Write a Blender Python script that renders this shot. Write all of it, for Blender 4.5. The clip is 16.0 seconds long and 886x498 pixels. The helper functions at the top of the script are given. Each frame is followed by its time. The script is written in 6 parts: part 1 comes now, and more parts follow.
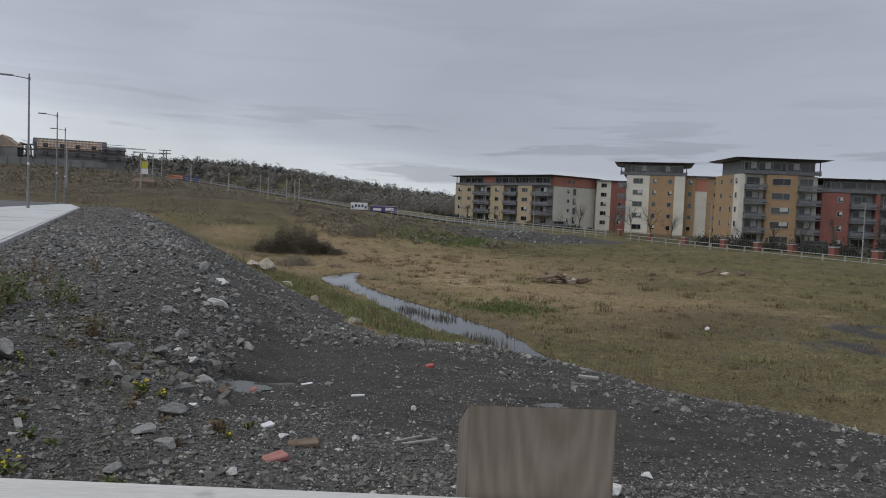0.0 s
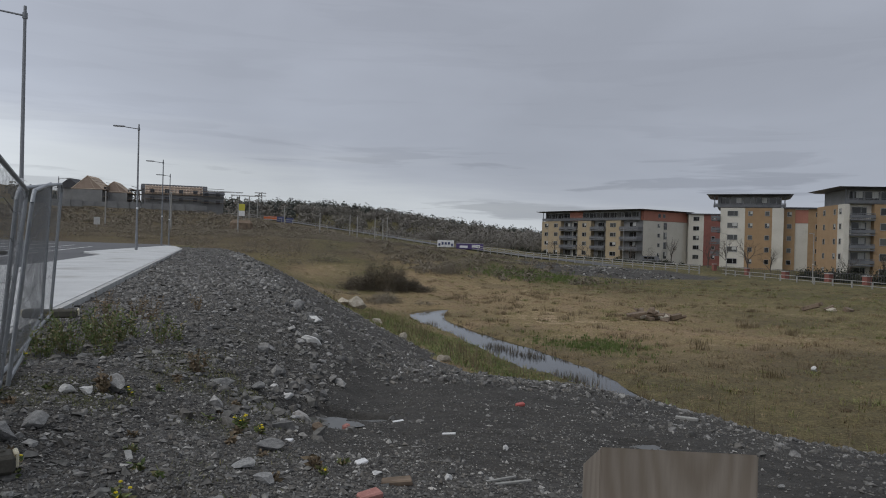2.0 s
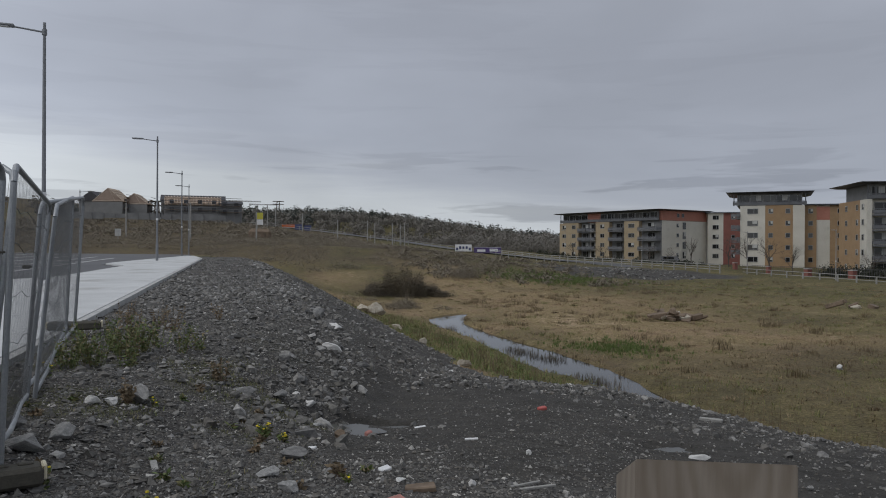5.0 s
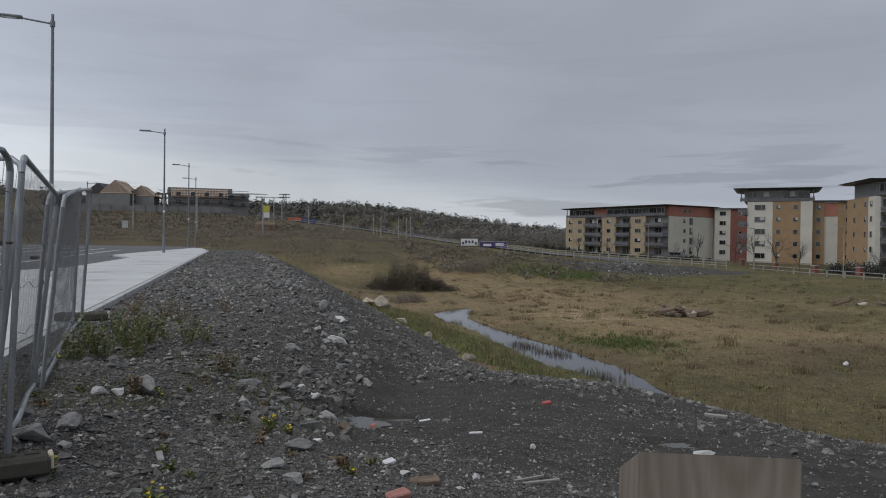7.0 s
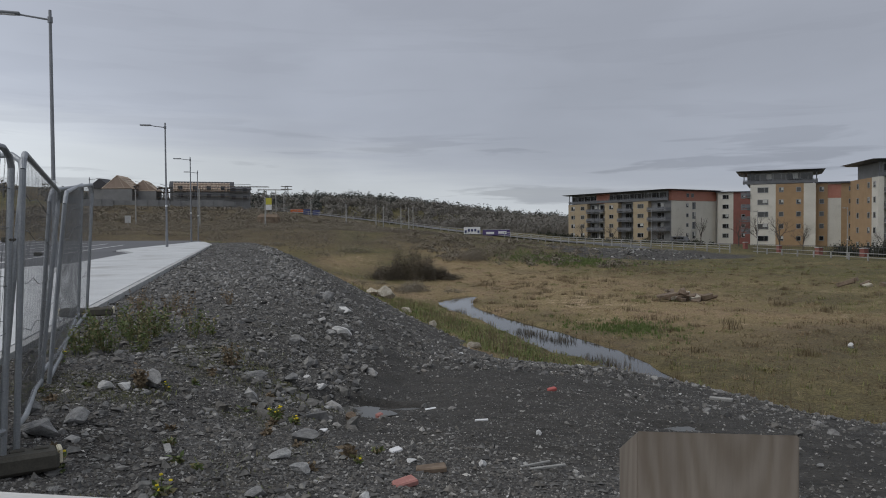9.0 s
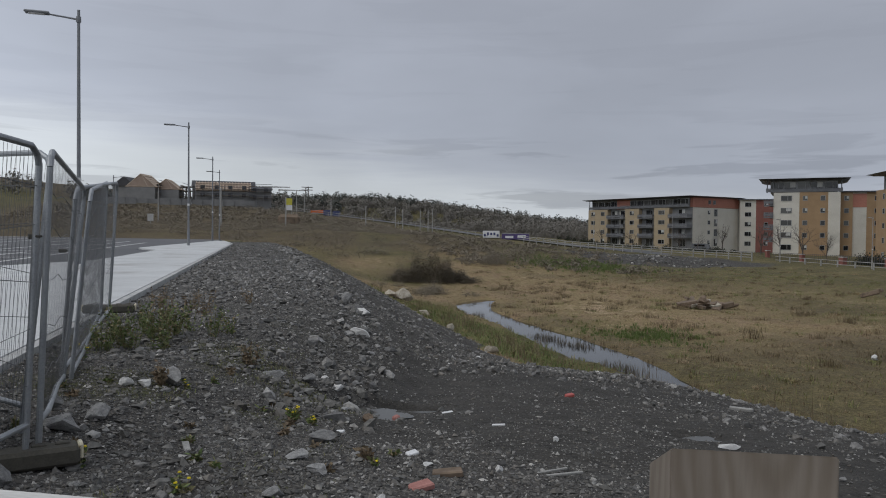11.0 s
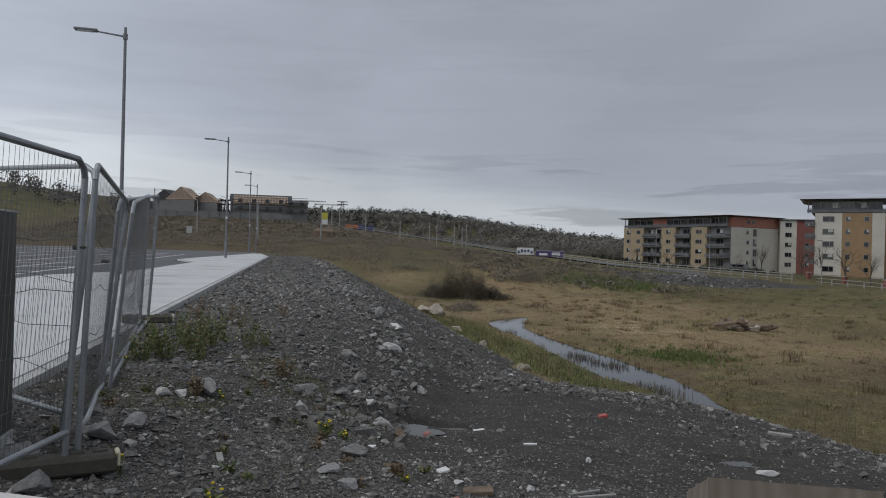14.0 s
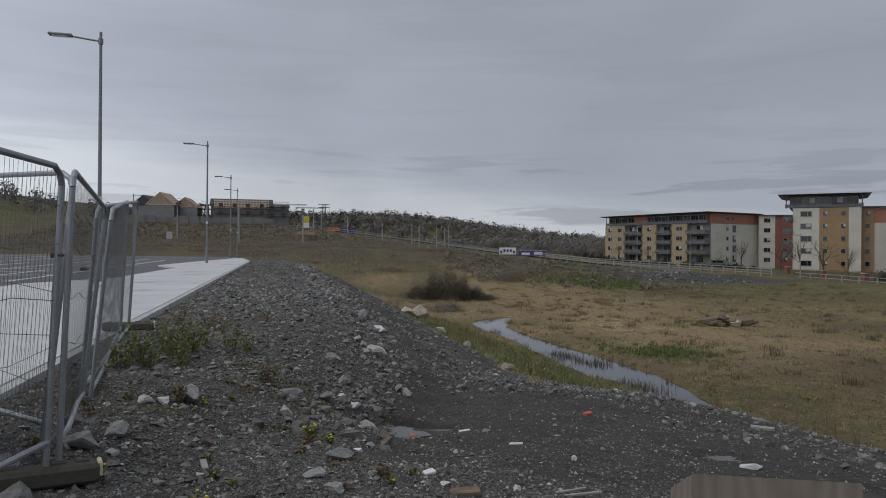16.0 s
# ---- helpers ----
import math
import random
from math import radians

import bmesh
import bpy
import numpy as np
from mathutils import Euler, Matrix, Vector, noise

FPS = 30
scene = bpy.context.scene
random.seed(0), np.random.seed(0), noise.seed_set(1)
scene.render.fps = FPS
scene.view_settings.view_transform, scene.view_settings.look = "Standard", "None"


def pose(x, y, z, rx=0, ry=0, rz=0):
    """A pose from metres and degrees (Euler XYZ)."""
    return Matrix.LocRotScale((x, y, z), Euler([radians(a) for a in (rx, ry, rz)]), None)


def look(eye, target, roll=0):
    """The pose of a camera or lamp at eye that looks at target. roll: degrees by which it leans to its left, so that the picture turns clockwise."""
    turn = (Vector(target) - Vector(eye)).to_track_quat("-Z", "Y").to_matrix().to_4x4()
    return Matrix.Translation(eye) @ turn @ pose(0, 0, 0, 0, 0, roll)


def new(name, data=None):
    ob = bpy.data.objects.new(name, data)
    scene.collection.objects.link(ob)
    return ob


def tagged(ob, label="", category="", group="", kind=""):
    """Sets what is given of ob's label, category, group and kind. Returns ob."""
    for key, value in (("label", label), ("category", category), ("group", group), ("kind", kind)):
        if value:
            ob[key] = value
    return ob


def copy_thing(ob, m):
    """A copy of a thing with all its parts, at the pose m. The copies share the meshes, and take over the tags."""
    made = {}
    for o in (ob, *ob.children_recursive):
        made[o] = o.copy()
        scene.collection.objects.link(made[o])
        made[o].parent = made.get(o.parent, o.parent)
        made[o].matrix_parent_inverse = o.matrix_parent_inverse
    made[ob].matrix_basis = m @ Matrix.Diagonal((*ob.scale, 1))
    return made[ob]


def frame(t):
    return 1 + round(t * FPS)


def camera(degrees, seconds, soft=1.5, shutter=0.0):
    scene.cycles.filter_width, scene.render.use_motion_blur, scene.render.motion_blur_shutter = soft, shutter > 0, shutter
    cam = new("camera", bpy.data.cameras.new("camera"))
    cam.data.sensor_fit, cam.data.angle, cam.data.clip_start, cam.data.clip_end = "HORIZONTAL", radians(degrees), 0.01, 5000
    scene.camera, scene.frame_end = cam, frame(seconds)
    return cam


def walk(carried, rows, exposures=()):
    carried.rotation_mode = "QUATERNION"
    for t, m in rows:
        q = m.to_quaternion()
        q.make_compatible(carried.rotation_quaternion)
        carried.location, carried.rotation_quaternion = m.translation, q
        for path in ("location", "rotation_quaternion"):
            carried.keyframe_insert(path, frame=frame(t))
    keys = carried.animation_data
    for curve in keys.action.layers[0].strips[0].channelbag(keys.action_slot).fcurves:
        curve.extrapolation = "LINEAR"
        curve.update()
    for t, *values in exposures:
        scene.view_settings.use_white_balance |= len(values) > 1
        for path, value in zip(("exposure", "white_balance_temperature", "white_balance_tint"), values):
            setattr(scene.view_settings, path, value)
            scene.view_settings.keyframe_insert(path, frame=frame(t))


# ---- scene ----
cam = camera(62.4, 16.0, 1.0)
ROWS = [
    (0.0, 0.000, 0.000, 1.500, -24.13, -3.13, -2.32),
    (0.5, 0.013, 0.007, 1.494, -23.86, -2.73, -2.03),
    (1.0, -0.010, 0.003, 1.500, -18.41, -2.13, -1.69),
    (1.5, -0.040, -0.001, 1.509, -16.26, -1.21, -1.42),
    (2.0, -0.035, 0.012, 1.500, -17.39, -0.46, -1.52),
    (2.5, -0.036, 0.008, 1.500, -16.36, -0.75, -1.39),
    (3.0, -0.037, 0.005, 1.504, -16.39, -0.43, -0.85),
    (3.5, -0.039, -0.006, 1.509, -17.09, -0.06, -0.87),
    (4.0, -0.039, 0.007, 1.505, -16.54, 0.35, -0.95),
    (4.5, -0.043, 0.015, 1.505, -16.45, -0.23, -0.84),
    (5.0, -0.043, 0.019, 1.507, -16.01, -0.13, -0.32),
    (7.5, -0.041, 0.020, 1.504, -15.49, -1.08, -0.83),
    (8.0, -0.041, 0.023, 1.510, -16.54, -3.02, -0.95),
    (8.5, -0.035, 0.015, 1.500, -15.71, -1.56, 0.29),
    (11.0, -0.046, 0.026, 1.506, -13.84, -1.23, -0.58),
    (11.5, -0.027, 0.042, 1.498, -15.27, -1.25, 0.20),
    (12.0, -0.025, 0.033, 1.504, -14.39, -1.41, 0.12),
    (12.5, -0.034, 0.045, 1.500, -12.66, -1.92, -0.33),
    (13.0, -0.071, 0.049, 1.508, -8.13, -1.54, -1.45),
    (13.5, -0.040, 0.040, 1.502, -12.63, -1.44, -1.08),
    (14.0, -0.052, 0.020, 1.512, -11.20, -0.03, -1.43),
    (14.5, -0.052, 0.026, 1.516, -11.16, -0.47, -0.97),
    (15.0, -0.051, 0.010, 1.516, -11.76, 0.12, -0.46),
    (15.5, -0.053, 0.014, 1.516, -11.65, 0.42, -0.71),
    (16.0, -0.050, 0.021, 1.513, -12.56, 0.08, -0.42),
]
walk(cam, [(t, pose(x, y, z, 90 + pitch, roll, yaw)) for t, x, y, z, yaw, pitch, roll in ROWS],
     [(0.0, 0.12), (0.5, 0.12), (2.0, -0.03), (4.5, -0.09), (8.0, -0.02), (11.5, -0.02), (13.0, 0.0), (14.5, -0.12), (16.0, -0.12)])

# ---- overcast daylight ----
world = bpy.data.worlds.new("overcast")
scene.world = world
world.use_nodes = True
wt = world.node_tree
wt.nodes.clear()


def wn(kind, **kw):
    n = wt.nodes.new(kind)
    for k, v in kw.items():
        n.inputs[k].default_value = v
    return n


w_out = wn("ShaderNodeOutputWorld")
w_bg = wn("ShaderNodeBackground")
w_sky = wn("ShaderNodeTexSky")
w_sky.sky_type, w_sky.sun_disc = "NISHITA", False
w_sky.sun_elevation, w_sky.sun_rotation = radians(56), radians(-100)
w_geo = wn("ShaderNodeTexCoord")
w_sep = wn("ShaderNodeSeparateXYZ")
wt.links.new(w_geo.outputs["Generated"], w_sep.inputs[0])
# streaky cloud deck: stretched noise, thinner near the horizon
w_map = wn("ShaderNodeMapping", Scale=(2.2, 2.2, 26.0), Rotation=(0.0, 0.05, 0.0))
wt.links.new(w_geo.outputs["Generated"], w_map.inputs[0])
w_n1 = wn("ShaderNodeTexNoise", Scale=1.6, Detail=5.0, Roughness=0.55, Distortion=0.4)
wt.links.new(w_map.outputs[0], w_n1.inputs["Vector"])
w_map2 = wn("ShaderNodeMapping", Scale=(1.4, 1.4, 4.0), Rotation=(0.25, 0.2, 0.0))
wt.links.new(w_geo.outputs["Generated"], w_map2.inputs[0])
w_n2 = wn("ShaderNodeTexNoise", Scale=1.8, Detail=4.0, Roughness=0.5, Distortion=0.3)
wt.links.new(w_map2.outputs[0], w_n2.inputs["Vector"])
w_ramp = wn("ShaderNodeValToRGB")
el = w_ramp.color_ramp.elements
el[0].position, el[0].color = 0.0, (0.54, 0.575, 0.61, 1)
el[1].position, el[1].color = 1.0, (0.40, 0.44, 0.51, 1)
for p, c in ((0.045, (0.54, 0.577, 0.61, 1)), (0.074, (0.51, 0.545, 0.585, 1)), (0.115, (0.40, 0.432, 0.495, 1)), (0.15, (0.37, 0.402, 0.47, 1)), (0.3, (0.36, 0.388, 0.455, 1)), (0.5, (0.385, 0.415, 0.48, 1))):
    e = el.new(p)
    e.color = c
# the deck's lower edge sinks towards the east, and is ragged
w_tilt = wn("ShaderNodeMath")
w_tilt.operation = "MULTIPLY_ADD"
w_tilt.inputs[1].default_value = 0.12
w_lim = wn("ShaderNodeClamp", Min=-0.25, Max=1.0)
wt.links.new(w_sep.outputs[0], w_lim.inputs[0])
wt.links.new(w_lim.outputs[0], w_tilt.inputs[0])
wt.links.new(w_sep.outputs[2], w_tilt.inputs[2])
w_map3 = wn("ShaderNodeMapping", Scale=(2.6, 2.6, 40.0))
wt.links.new(w_geo.outputs["Generated"], w_map3.inputs[0])
w_n3 = wn("ShaderNodeTexNoise", Scale=1.3, Detail=6.0, Roughness=0.6)
wt.links.new(w_map3.outputs[0], w_n3.inputs["Vector"])
w_rag = wn("ShaderNodeMath")
w_rag.operation = "MULTIPLY_ADD"
w_rag.inputs[1].default_value = 0.07
wt.links.new(w_n3.outputs[0], w_rag.inputs[0])
w_off = wn("ShaderNodeMath")
w_off.operation = "SUBTRACT"
w_off.inputs[1].default_value = 0.046
wt.links.new(w_tilt.outputs[0], w_off.inputs[0])
wt.links.new(w_off.outputs[0], w_rag.inputs[2])
wt.links.new(w_rag.outputs[0], w_ramp.inputs[0])
w_str = wn("ShaderNodeValToRGB")
w_str.color_ramp.elements[0].position, w_str.color_ramp.elements[0].color = 0.54, (1, 1, 1, 1)
w_str.color_ramp.elements[1].position, w_str.color_ramp.elements[1].color = 0.60, (0.76, 0.76, 0.77, 1)
wt.links.new(w_n1.outputs[0], w_str.inputs[0])
w_fade = wn("ShaderNodeMapRange", **{"From Min": 0.05, "From Max": 0.16, "To Min": 1.0, "To Max": 0.12})
wt.links.new(w_sep.outputs[2], w_fade.inputs[0])
w_mul = wn("ShaderNodeMix")
w_mul.data_type, w_mul.blend_type = "RGBA", "MULTIPLY"
wt.links.new(w_fade.outputs[0], w_mul.inputs[0])
wt.links.new(w_ramp.outputs[0], w_mul.inputs[6])
wt.links.new(w_str.outputs[0], w_mul.inputs[7])
w_soft = wn("ShaderNodeMapRange", **{"From Min": 0.3, "From Max": 0.7, "To Min": 0.90, "To Max": 1.10})
wt.links.new(w_n2.outputs[0], w_soft.inputs[0])
w_mul2 = wn("ShaderNodeVectorMath")
w_mul2.operation = "SCALE"
wt.links.new(w_mul.outputs[2], w_mul2.inputs[0])
# the deck is thinner, and so brighter, towards the west
w_west = wn("ShaderNodeMapRange", **{"From Min": -0.35, "From Max": 0.02, "To Min": 1.32, "To Max": 1.0})
wt.links.new(w_sep.outputs[0], w_west.inputs[0])
w_both = wn("ShaderNodeMath")
w_both.operation = "MULTIPLY"
wt.links.new(w_soft.outputs[0], w_both.inputs[0])
wt.links.new(w_west.outputs[0], w_both.inputs[1])
wt.links.new(w_both.outputs[0], w_mul2.inputs["Scale"])
w_add = wn("ShaderNodeMix")
w_add.data_type = "RGBA"
w_add.inputs[0].default_value = 0.002
wt.links.new(w_mul2.outputs[0], w_add.inputs[6])
wt.links.new(w_sky.outputs[0], w_add.inputs[7])
wt.links.new(w_add.outputs[2], w_bg.inputs[0])
w_bg.inputs[1].default_value = 1.0
wt.links.new(w_bg.outputs[0], w_out.inputs[0])

sun = new("sun", bpy.data.lights.new("sun", "SUN"))
sun.data.energy, sun.data.angle, sun.data.color = 1.15, radians(60), (1.0, 0.96, 0.9)
sun.matrix_world = look((-45, -8, 68), (0, 0, 0))

# ---- materials ----
def make_mat(name, dark, light, scale=6.0, fine=60.0, rough=0.85, bump=0.3, dist=0.02, metal=0.0, vary=0.0, stretch=(1, 1, 1), island=False, spots=None):
    """Two colours mixed by coarse and fine noise, with relief, and a change of tone from piece to piece."""
    m = bpy.data.materials.new(name)
    m.use_nodes = True
    t = m.node_tree
    n, lk = t.nodes, t.links
    b = n["Principled BSDF"]
    co = n.new("ShaderNodeTexCoord")
    mp = n.new("ShaderNodeMapping")
    mp.inputs["Scale"].default_value = stretch
    lk.new(co.outputs["Object"], mp.inputs[0])
    a = n.new("ShaderNodeTexNoise")
    a.inputs["Scale"].default_value, a.inputs["Detail"].default_value, a.inputs["Roughness"].default_value = scale, 6.0, 0.6
    f = n.new("ShaderNodeTexNoise")
    f.inputs["Scale"].default_value, f.inputs["Detail"].default_value = fine, 4.0
    lk.new(mp.outputs[0], a.inputs["Vector"])
    lk.new(mp.outputs[0], f.inputs["Vector"])
    s = n.new("ShaderNodeMath")
    s.operation = "MULTIPLY_ADD"
    s.inputs[1].default_value = 0.45
    lk.new(f.outputs[0], s.inputs[0])
    s2 = n.new("ShaderNodeMath")
    s2.operation = "MULTIPLY"
    s2.inputs[1].default_value = 0.62
    lk.new(a.outputs[0], s2.inputs[0])
    lk.new(s2.outputs[0], s.inputs[2])
    r = n.new("ShaderNodeValToRGB")
    r.color_ramp.elements[0].position, r.color_ramp.elements[0].color = 0.36, (*dark, 1)
    r.color_ramp.elements[1].position, r.color_ramp.elements[1].color = 0.68, (*light, 1)
    lk.new(s.outputs[0], r.inputs[0])
    out = r.outputs[0]
    if spots:
        v = n.new("ShaderNodeTexNoise")
        v.inputs["Scale"].default_value, v.inputs["Detail"].default_value = spots[1], 5.0
        lk.new(co.outputs["Object"], v.inputs["Vector"])
        mr = n.new("ShaderNodeMapRange")
        mr.inputs[1].default_value, mr.inputs[2].default_value = spots[2], spots[2] + 0.1
        lk.new(v.outputs[0], mr.inputs[0])
        mx = n.new("ShaderNodeMix")
        mx.data_type = "RGBA"
        mx.inputs[7].default_value = (*spots[0], 1)
        lk.new(mr.outputs[0], mx.inputs[0])
        lk.new(out, mx.inputs[6])
        out = mx.outputs[2]
    if vary:
        rnd = n.new("ShaderNodeNewGeometry" if island else "ShaderNodeObjectInfo").outputs["Random Per Island" if island else "Random"]
        mr = n.new("ShaderNodeMapRange")
        mr.inputs[3].default_value, mr.inputs[4].default_value = 1 - vary, 1 + vary
        lk.new(rnd, mr.inputs[0])
        sc = n.new("ShaderNodeVectorMath")
        sc.operation = "SCALE"
        lk.new(out, sc.inputs[0])
        lk.new(mr.outputs[0], sc.inputs["Scale"])
        out = sc.outputs[0]
    lk.new(out, b.inputs["Base Color"])
    b.inputs["Roughness"].default_value, b.inputs["Metallic"].default_value = rough, metal
    if bump:
        bp = n.new("ShaderNodeBump")
        bp.inputs["Strength"].default_value, bp.inputs["Distance"].default_value = bump, dist
        lk.new(s.outputs[0], bp.inputs["Height"])
        lk.new(bp.outputs[0], b.inputs["Normal"])
    return m


def island_mat(name, colours, rough=0.8, bump=0.0):
    """A colour for each loose piece, drawn from a row of colours."""
    m = bpy.data.materials.new(name)
    m.use_nodes = True
    n, lk = m.node_tree.nodes, m.node_tree.links
    b = n["Principled BSDF"]
    g = n.new("ShaderNodeNewGeometry")
    r = n.new("ShaderNodeValToRGB")
    e = r.color_ramp.elements
    for i, c in enumerate(colours):
        if i < 2:
            e[i].position, e[i].color = i / (len(colours) - 1), (*c, 1)
        else:
            k = e.new(i / (len(colours) - 1))
            k.color = (*c, 1)
    if len(colours) > 2:
        for i, c in enumerate(colours):
            e[i].position, e[i].color = i / (len(colours) - 1), (*c, 1)
    lk.new(g.outputs["Random Per Island"], r.inputs[0])
    co = n.new("ShaderNodeTexCoord")
    f = n.new("ShaderNodeTexNoise")
    f.inputs["Scale"].default_value, f.inputs["Detail"].default_value = 25.0, 5.0
    lk.new(co.outputs["Object"], f.inputs["Vector"])
    mr = n.new("ShaderNodeMapRange")
    mr.inputs[1].default_value, mr.inputs[2].default_value = 0.3, 0.7
    mr.inputs[3].default_value, mr.inputs[4].default_value = 0.65, 1.3
    lk.new(f.outputs[0], mr.inputs[0])
    sc = n.new("ShaderNodeVectorMath")
    sc.operation = "SCALE"
    lk.new(r.outputs[0], sc.inputs[0])
    lk.new(mr.outputs[0], sc.inputs["Scale"])
    lk.new(sc.outputs[0], b.inputs["Base Color"])
    b.inputs["Roughness"].default_value = rough
    if bump:
        bp = n.new("ShaderNodeBump")
        bp.inputs["Strength"].default_value, bp.inputs["Distance"].default_value = bump, 0.02
        lk.new(f.outputs[0], bp.inputs["Height"])
        lk.new(bp.outputs[0], b.inputs["Normal"])
    return m


M_CONC = make_mat("pale_concrete", (0.42, 0.43, 0.43), (0.58, 0.59, 0.59), 0.7, 40, 0.85, 0.15, spots=((0.36, 0.36, 0.35), 0.35, 0.58))
M_KERB = make_mat("kerb_concrete", (0.3, 0.3, 0.29), (0.5, 0.5, 0.49), 2.0, 50, 0.9, 0.3)
M_ASPH = make_mat("asphalt", (0.055, 0.057, 0.06), (0.10, 0.10, 0.105), 0.15, 120, 0.7, 0.25, 0.01)
M_PAINT = make_mat("road_paint", (0.4, 0.4, 0.39), (0.7, 0.7, 0.68), 1.5, 60, 0.7, 0.1)
M_GALV = make_mat("galvanised_steel", (0.24, 0.255, 0.27), (0.36, 0.375, 0.39), 5.0, 90, 0.45, 0.05, 0.003, metal=0.55)
M_LAMP = make_mat("grey_lamp_column", (0.17, 0.178, 0.19), (0.25, 0.258, 0.27), 2.0, 60, 0.5, 0.05, 0.003, metal=0.2)
M_PALE = make_mat("weathered_pale_timber", (0.22, 0.22, 0.208), (0.38, 0.372, 0.35), 1.5, 60, 0.8, 0.1)
M_WHITE = make_mat("white_plastic", (0.6, 0.6, 0.6), (0.78, 0.78, 0.78), 2.0, 50, 0.5, 0.05)
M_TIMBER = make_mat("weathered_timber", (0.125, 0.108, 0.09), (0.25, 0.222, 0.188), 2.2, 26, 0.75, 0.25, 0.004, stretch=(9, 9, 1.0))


def grain_mat(name, base, ring):
    """Sawn timber: arched growth rings over a fine long grain."""
    m = make_mat(name, *base, 2.2, 26, 0.75, 0.25, 0.004, stretch=(9, 9, 1.0))
    n, lk = m.node_tree.nodes, m.node_tree.links
    b = n["Principled BSDF"]
    old = b.inputs["Base Color"].links[0].from_socket
    co = n.new("ShaderNodeTexCoord")
    mp = n.new("ShaderNodeMapping")
    mp.inputs["Scale"].default_value, mp.inputs["Location"].default_value = (1.0, 1.0, 0.2), (-0.374, 0.0, -0.284)
    w = n.new("ShaderNodeTexWave")
    w.wave_type, w.rings_direction = "RINGS", "Y"
    w.inputs["Scale"].default_value, w.inputs["Distortion"].default_value, w.inputs["Detail"].default_value, w.inputs["Detail Scale"].default_value = 26.0, 3.6, 3.0, 2.0
    lk.new(co.outputs["Object"], mp.inputs[0])
    lk.new(mp.outputs[0], w.inputs["Vector"])
    r = n.new("ShaderNodeValToRGB")
    r.color_ramp.elements[0].color, r.color_ramp.elements[1].color = (*ring, 1), (1.08, 1.06, 1.03, 1)
    lk.new(w.outputs["Color"], r.inputs[0])
    x = n.new("ShaderNodeMix")
    x.data_type, x.blend_type = "RGBA", "MULTIPLY"
    x.inputs[0].default_value = 1.0
    lk.new(old, x.inputs[6])
    lk.new(r.outputs[0], x.inputs[7])
    lk.new(x.outputs[2], b.inputs["Base Color"])
    return m


M_POST = grain_mat("sawn_post_timber", ((0.178, 0.152, 0.126), (0.222, 0.194, 0.162)), (0.87, 0.82, 0.76))
M_RAIL = make_mat("pale_rail_top", (0.425, 0.416, 0.391), (0.629, 0.62, 0.595), 4.0, 60, 0.7, 0.25, 0.004, stretch=(0.8, 8, 8), spots=((0.212, 0.204, 0.187), 9.0, 0.68))
M_CAB = make_mat("grey_green_cabinet", (0.052, 0.055, 0.049), (0.075, 0.078, 0.071), 2.5, 120, 0.5, 0.06, 0.003)
M_RUBBER = make_mat("dark_rubber", (0.045, 0.042, 0.034), (0.085, 0.078, 0.062), 9.0, 70, 0.85, 0.4, 0.006)
M_YELLOW = make_mat("pale_yellow_band", (0.55, 0.49, 0.34), (0.76, 0.70, 0.54), 10.0, 50, 0.6, 0.05)
M_ROCK = make_mat("grey_limestone", (0.15, 0.15, 0.15), (0.36, 0.355, 0.34), 4.0, 30, 0.9, 0.7, 0.03, vary=0.3)
M_WROCK = make_mat("white_stone", (0.42, 0.42, 0.41), (0.68, 0.67, 0.65), 4.0, 30, 0.9, 0.5, 0.02, vary=0.15)
M_BOULD = make_mat("buff_boulder", (0.27, 0.235, 0.18), (0.55, 0.50, 0.41), 1.8, 14, 0.9, 0.8, 0.08, vary=0.12)
M_RED = make_mat("red_plastic", (0.36, 0.07, 0.06), (0.5, 0.13, 0.11), 8.0, 60, 0.5, 0.1)
M_BRICKRED = make_mat("red_brick_shard", (0.3, 0.13, 0.11), (0.45, 0.22, 0.19), 12.0, 60, 0.9, 0.4)
M_YBRICK = make_mat("yellow_brick", (0.30, 0.238, 0.155), (0.41, 0.332, 0.222), 0.6, 9, 0.9, 0.1)
M_OBRICK = make_mat("ochre_brick", (0.29, 0.19, 0.105), (0.39, 0.265, 0.15), 0.6, 9, 0.9, 0.1)
M_RBRICK = make_mat("red_brick", (0.19, 0.075, 0.06), (0.27, 0.11, 0.09), 0.6, 9, 0.9, 0.1)
M_CREAM = make_mat("cream_render", (0.516, 0.49, 0.421), (0.654, 0.628, 0.559), 0.25, 5, 0.85, 0.05, spots=((0.43, 0.413, 0.361), 0.15, 0.58))
M_SALMON = make_mat("salmon_panel", (0.36, 0.145, 0.10), (0.46, 0.20, 0.145), 0.3, 6, 0.7, 0.05)
M_ROOF = make_mat("dark_metal_roof", (0.04, 0.042, 0.05), (0.075, 0.078, 0.088), 0.3, 6, 0.45, 0.05)
# grey darkened for the shade in recesses; house and retaining walls use it too
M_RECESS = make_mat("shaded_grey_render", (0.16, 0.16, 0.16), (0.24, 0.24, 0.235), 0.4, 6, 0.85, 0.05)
M_FRAME = make_mat("dark_window_frame", (0.06, 0.06, 0.065), (0.1, 0.1, 0.105), 3.0, 20, 0.5, 0.0)
M_WFRAME = make_mat("pale_window_frame", (0.24, 0.24, 0.24), (0.36, 0.36, 0.35), 3.0, 20, 0.5, 0.0)
M_SHEATH = make_mat("roof_sheathing", (0.27, 0.20, 0.155), (0.40, 0.31, 0.25), 0.6, 12, 0.8, 0.1)
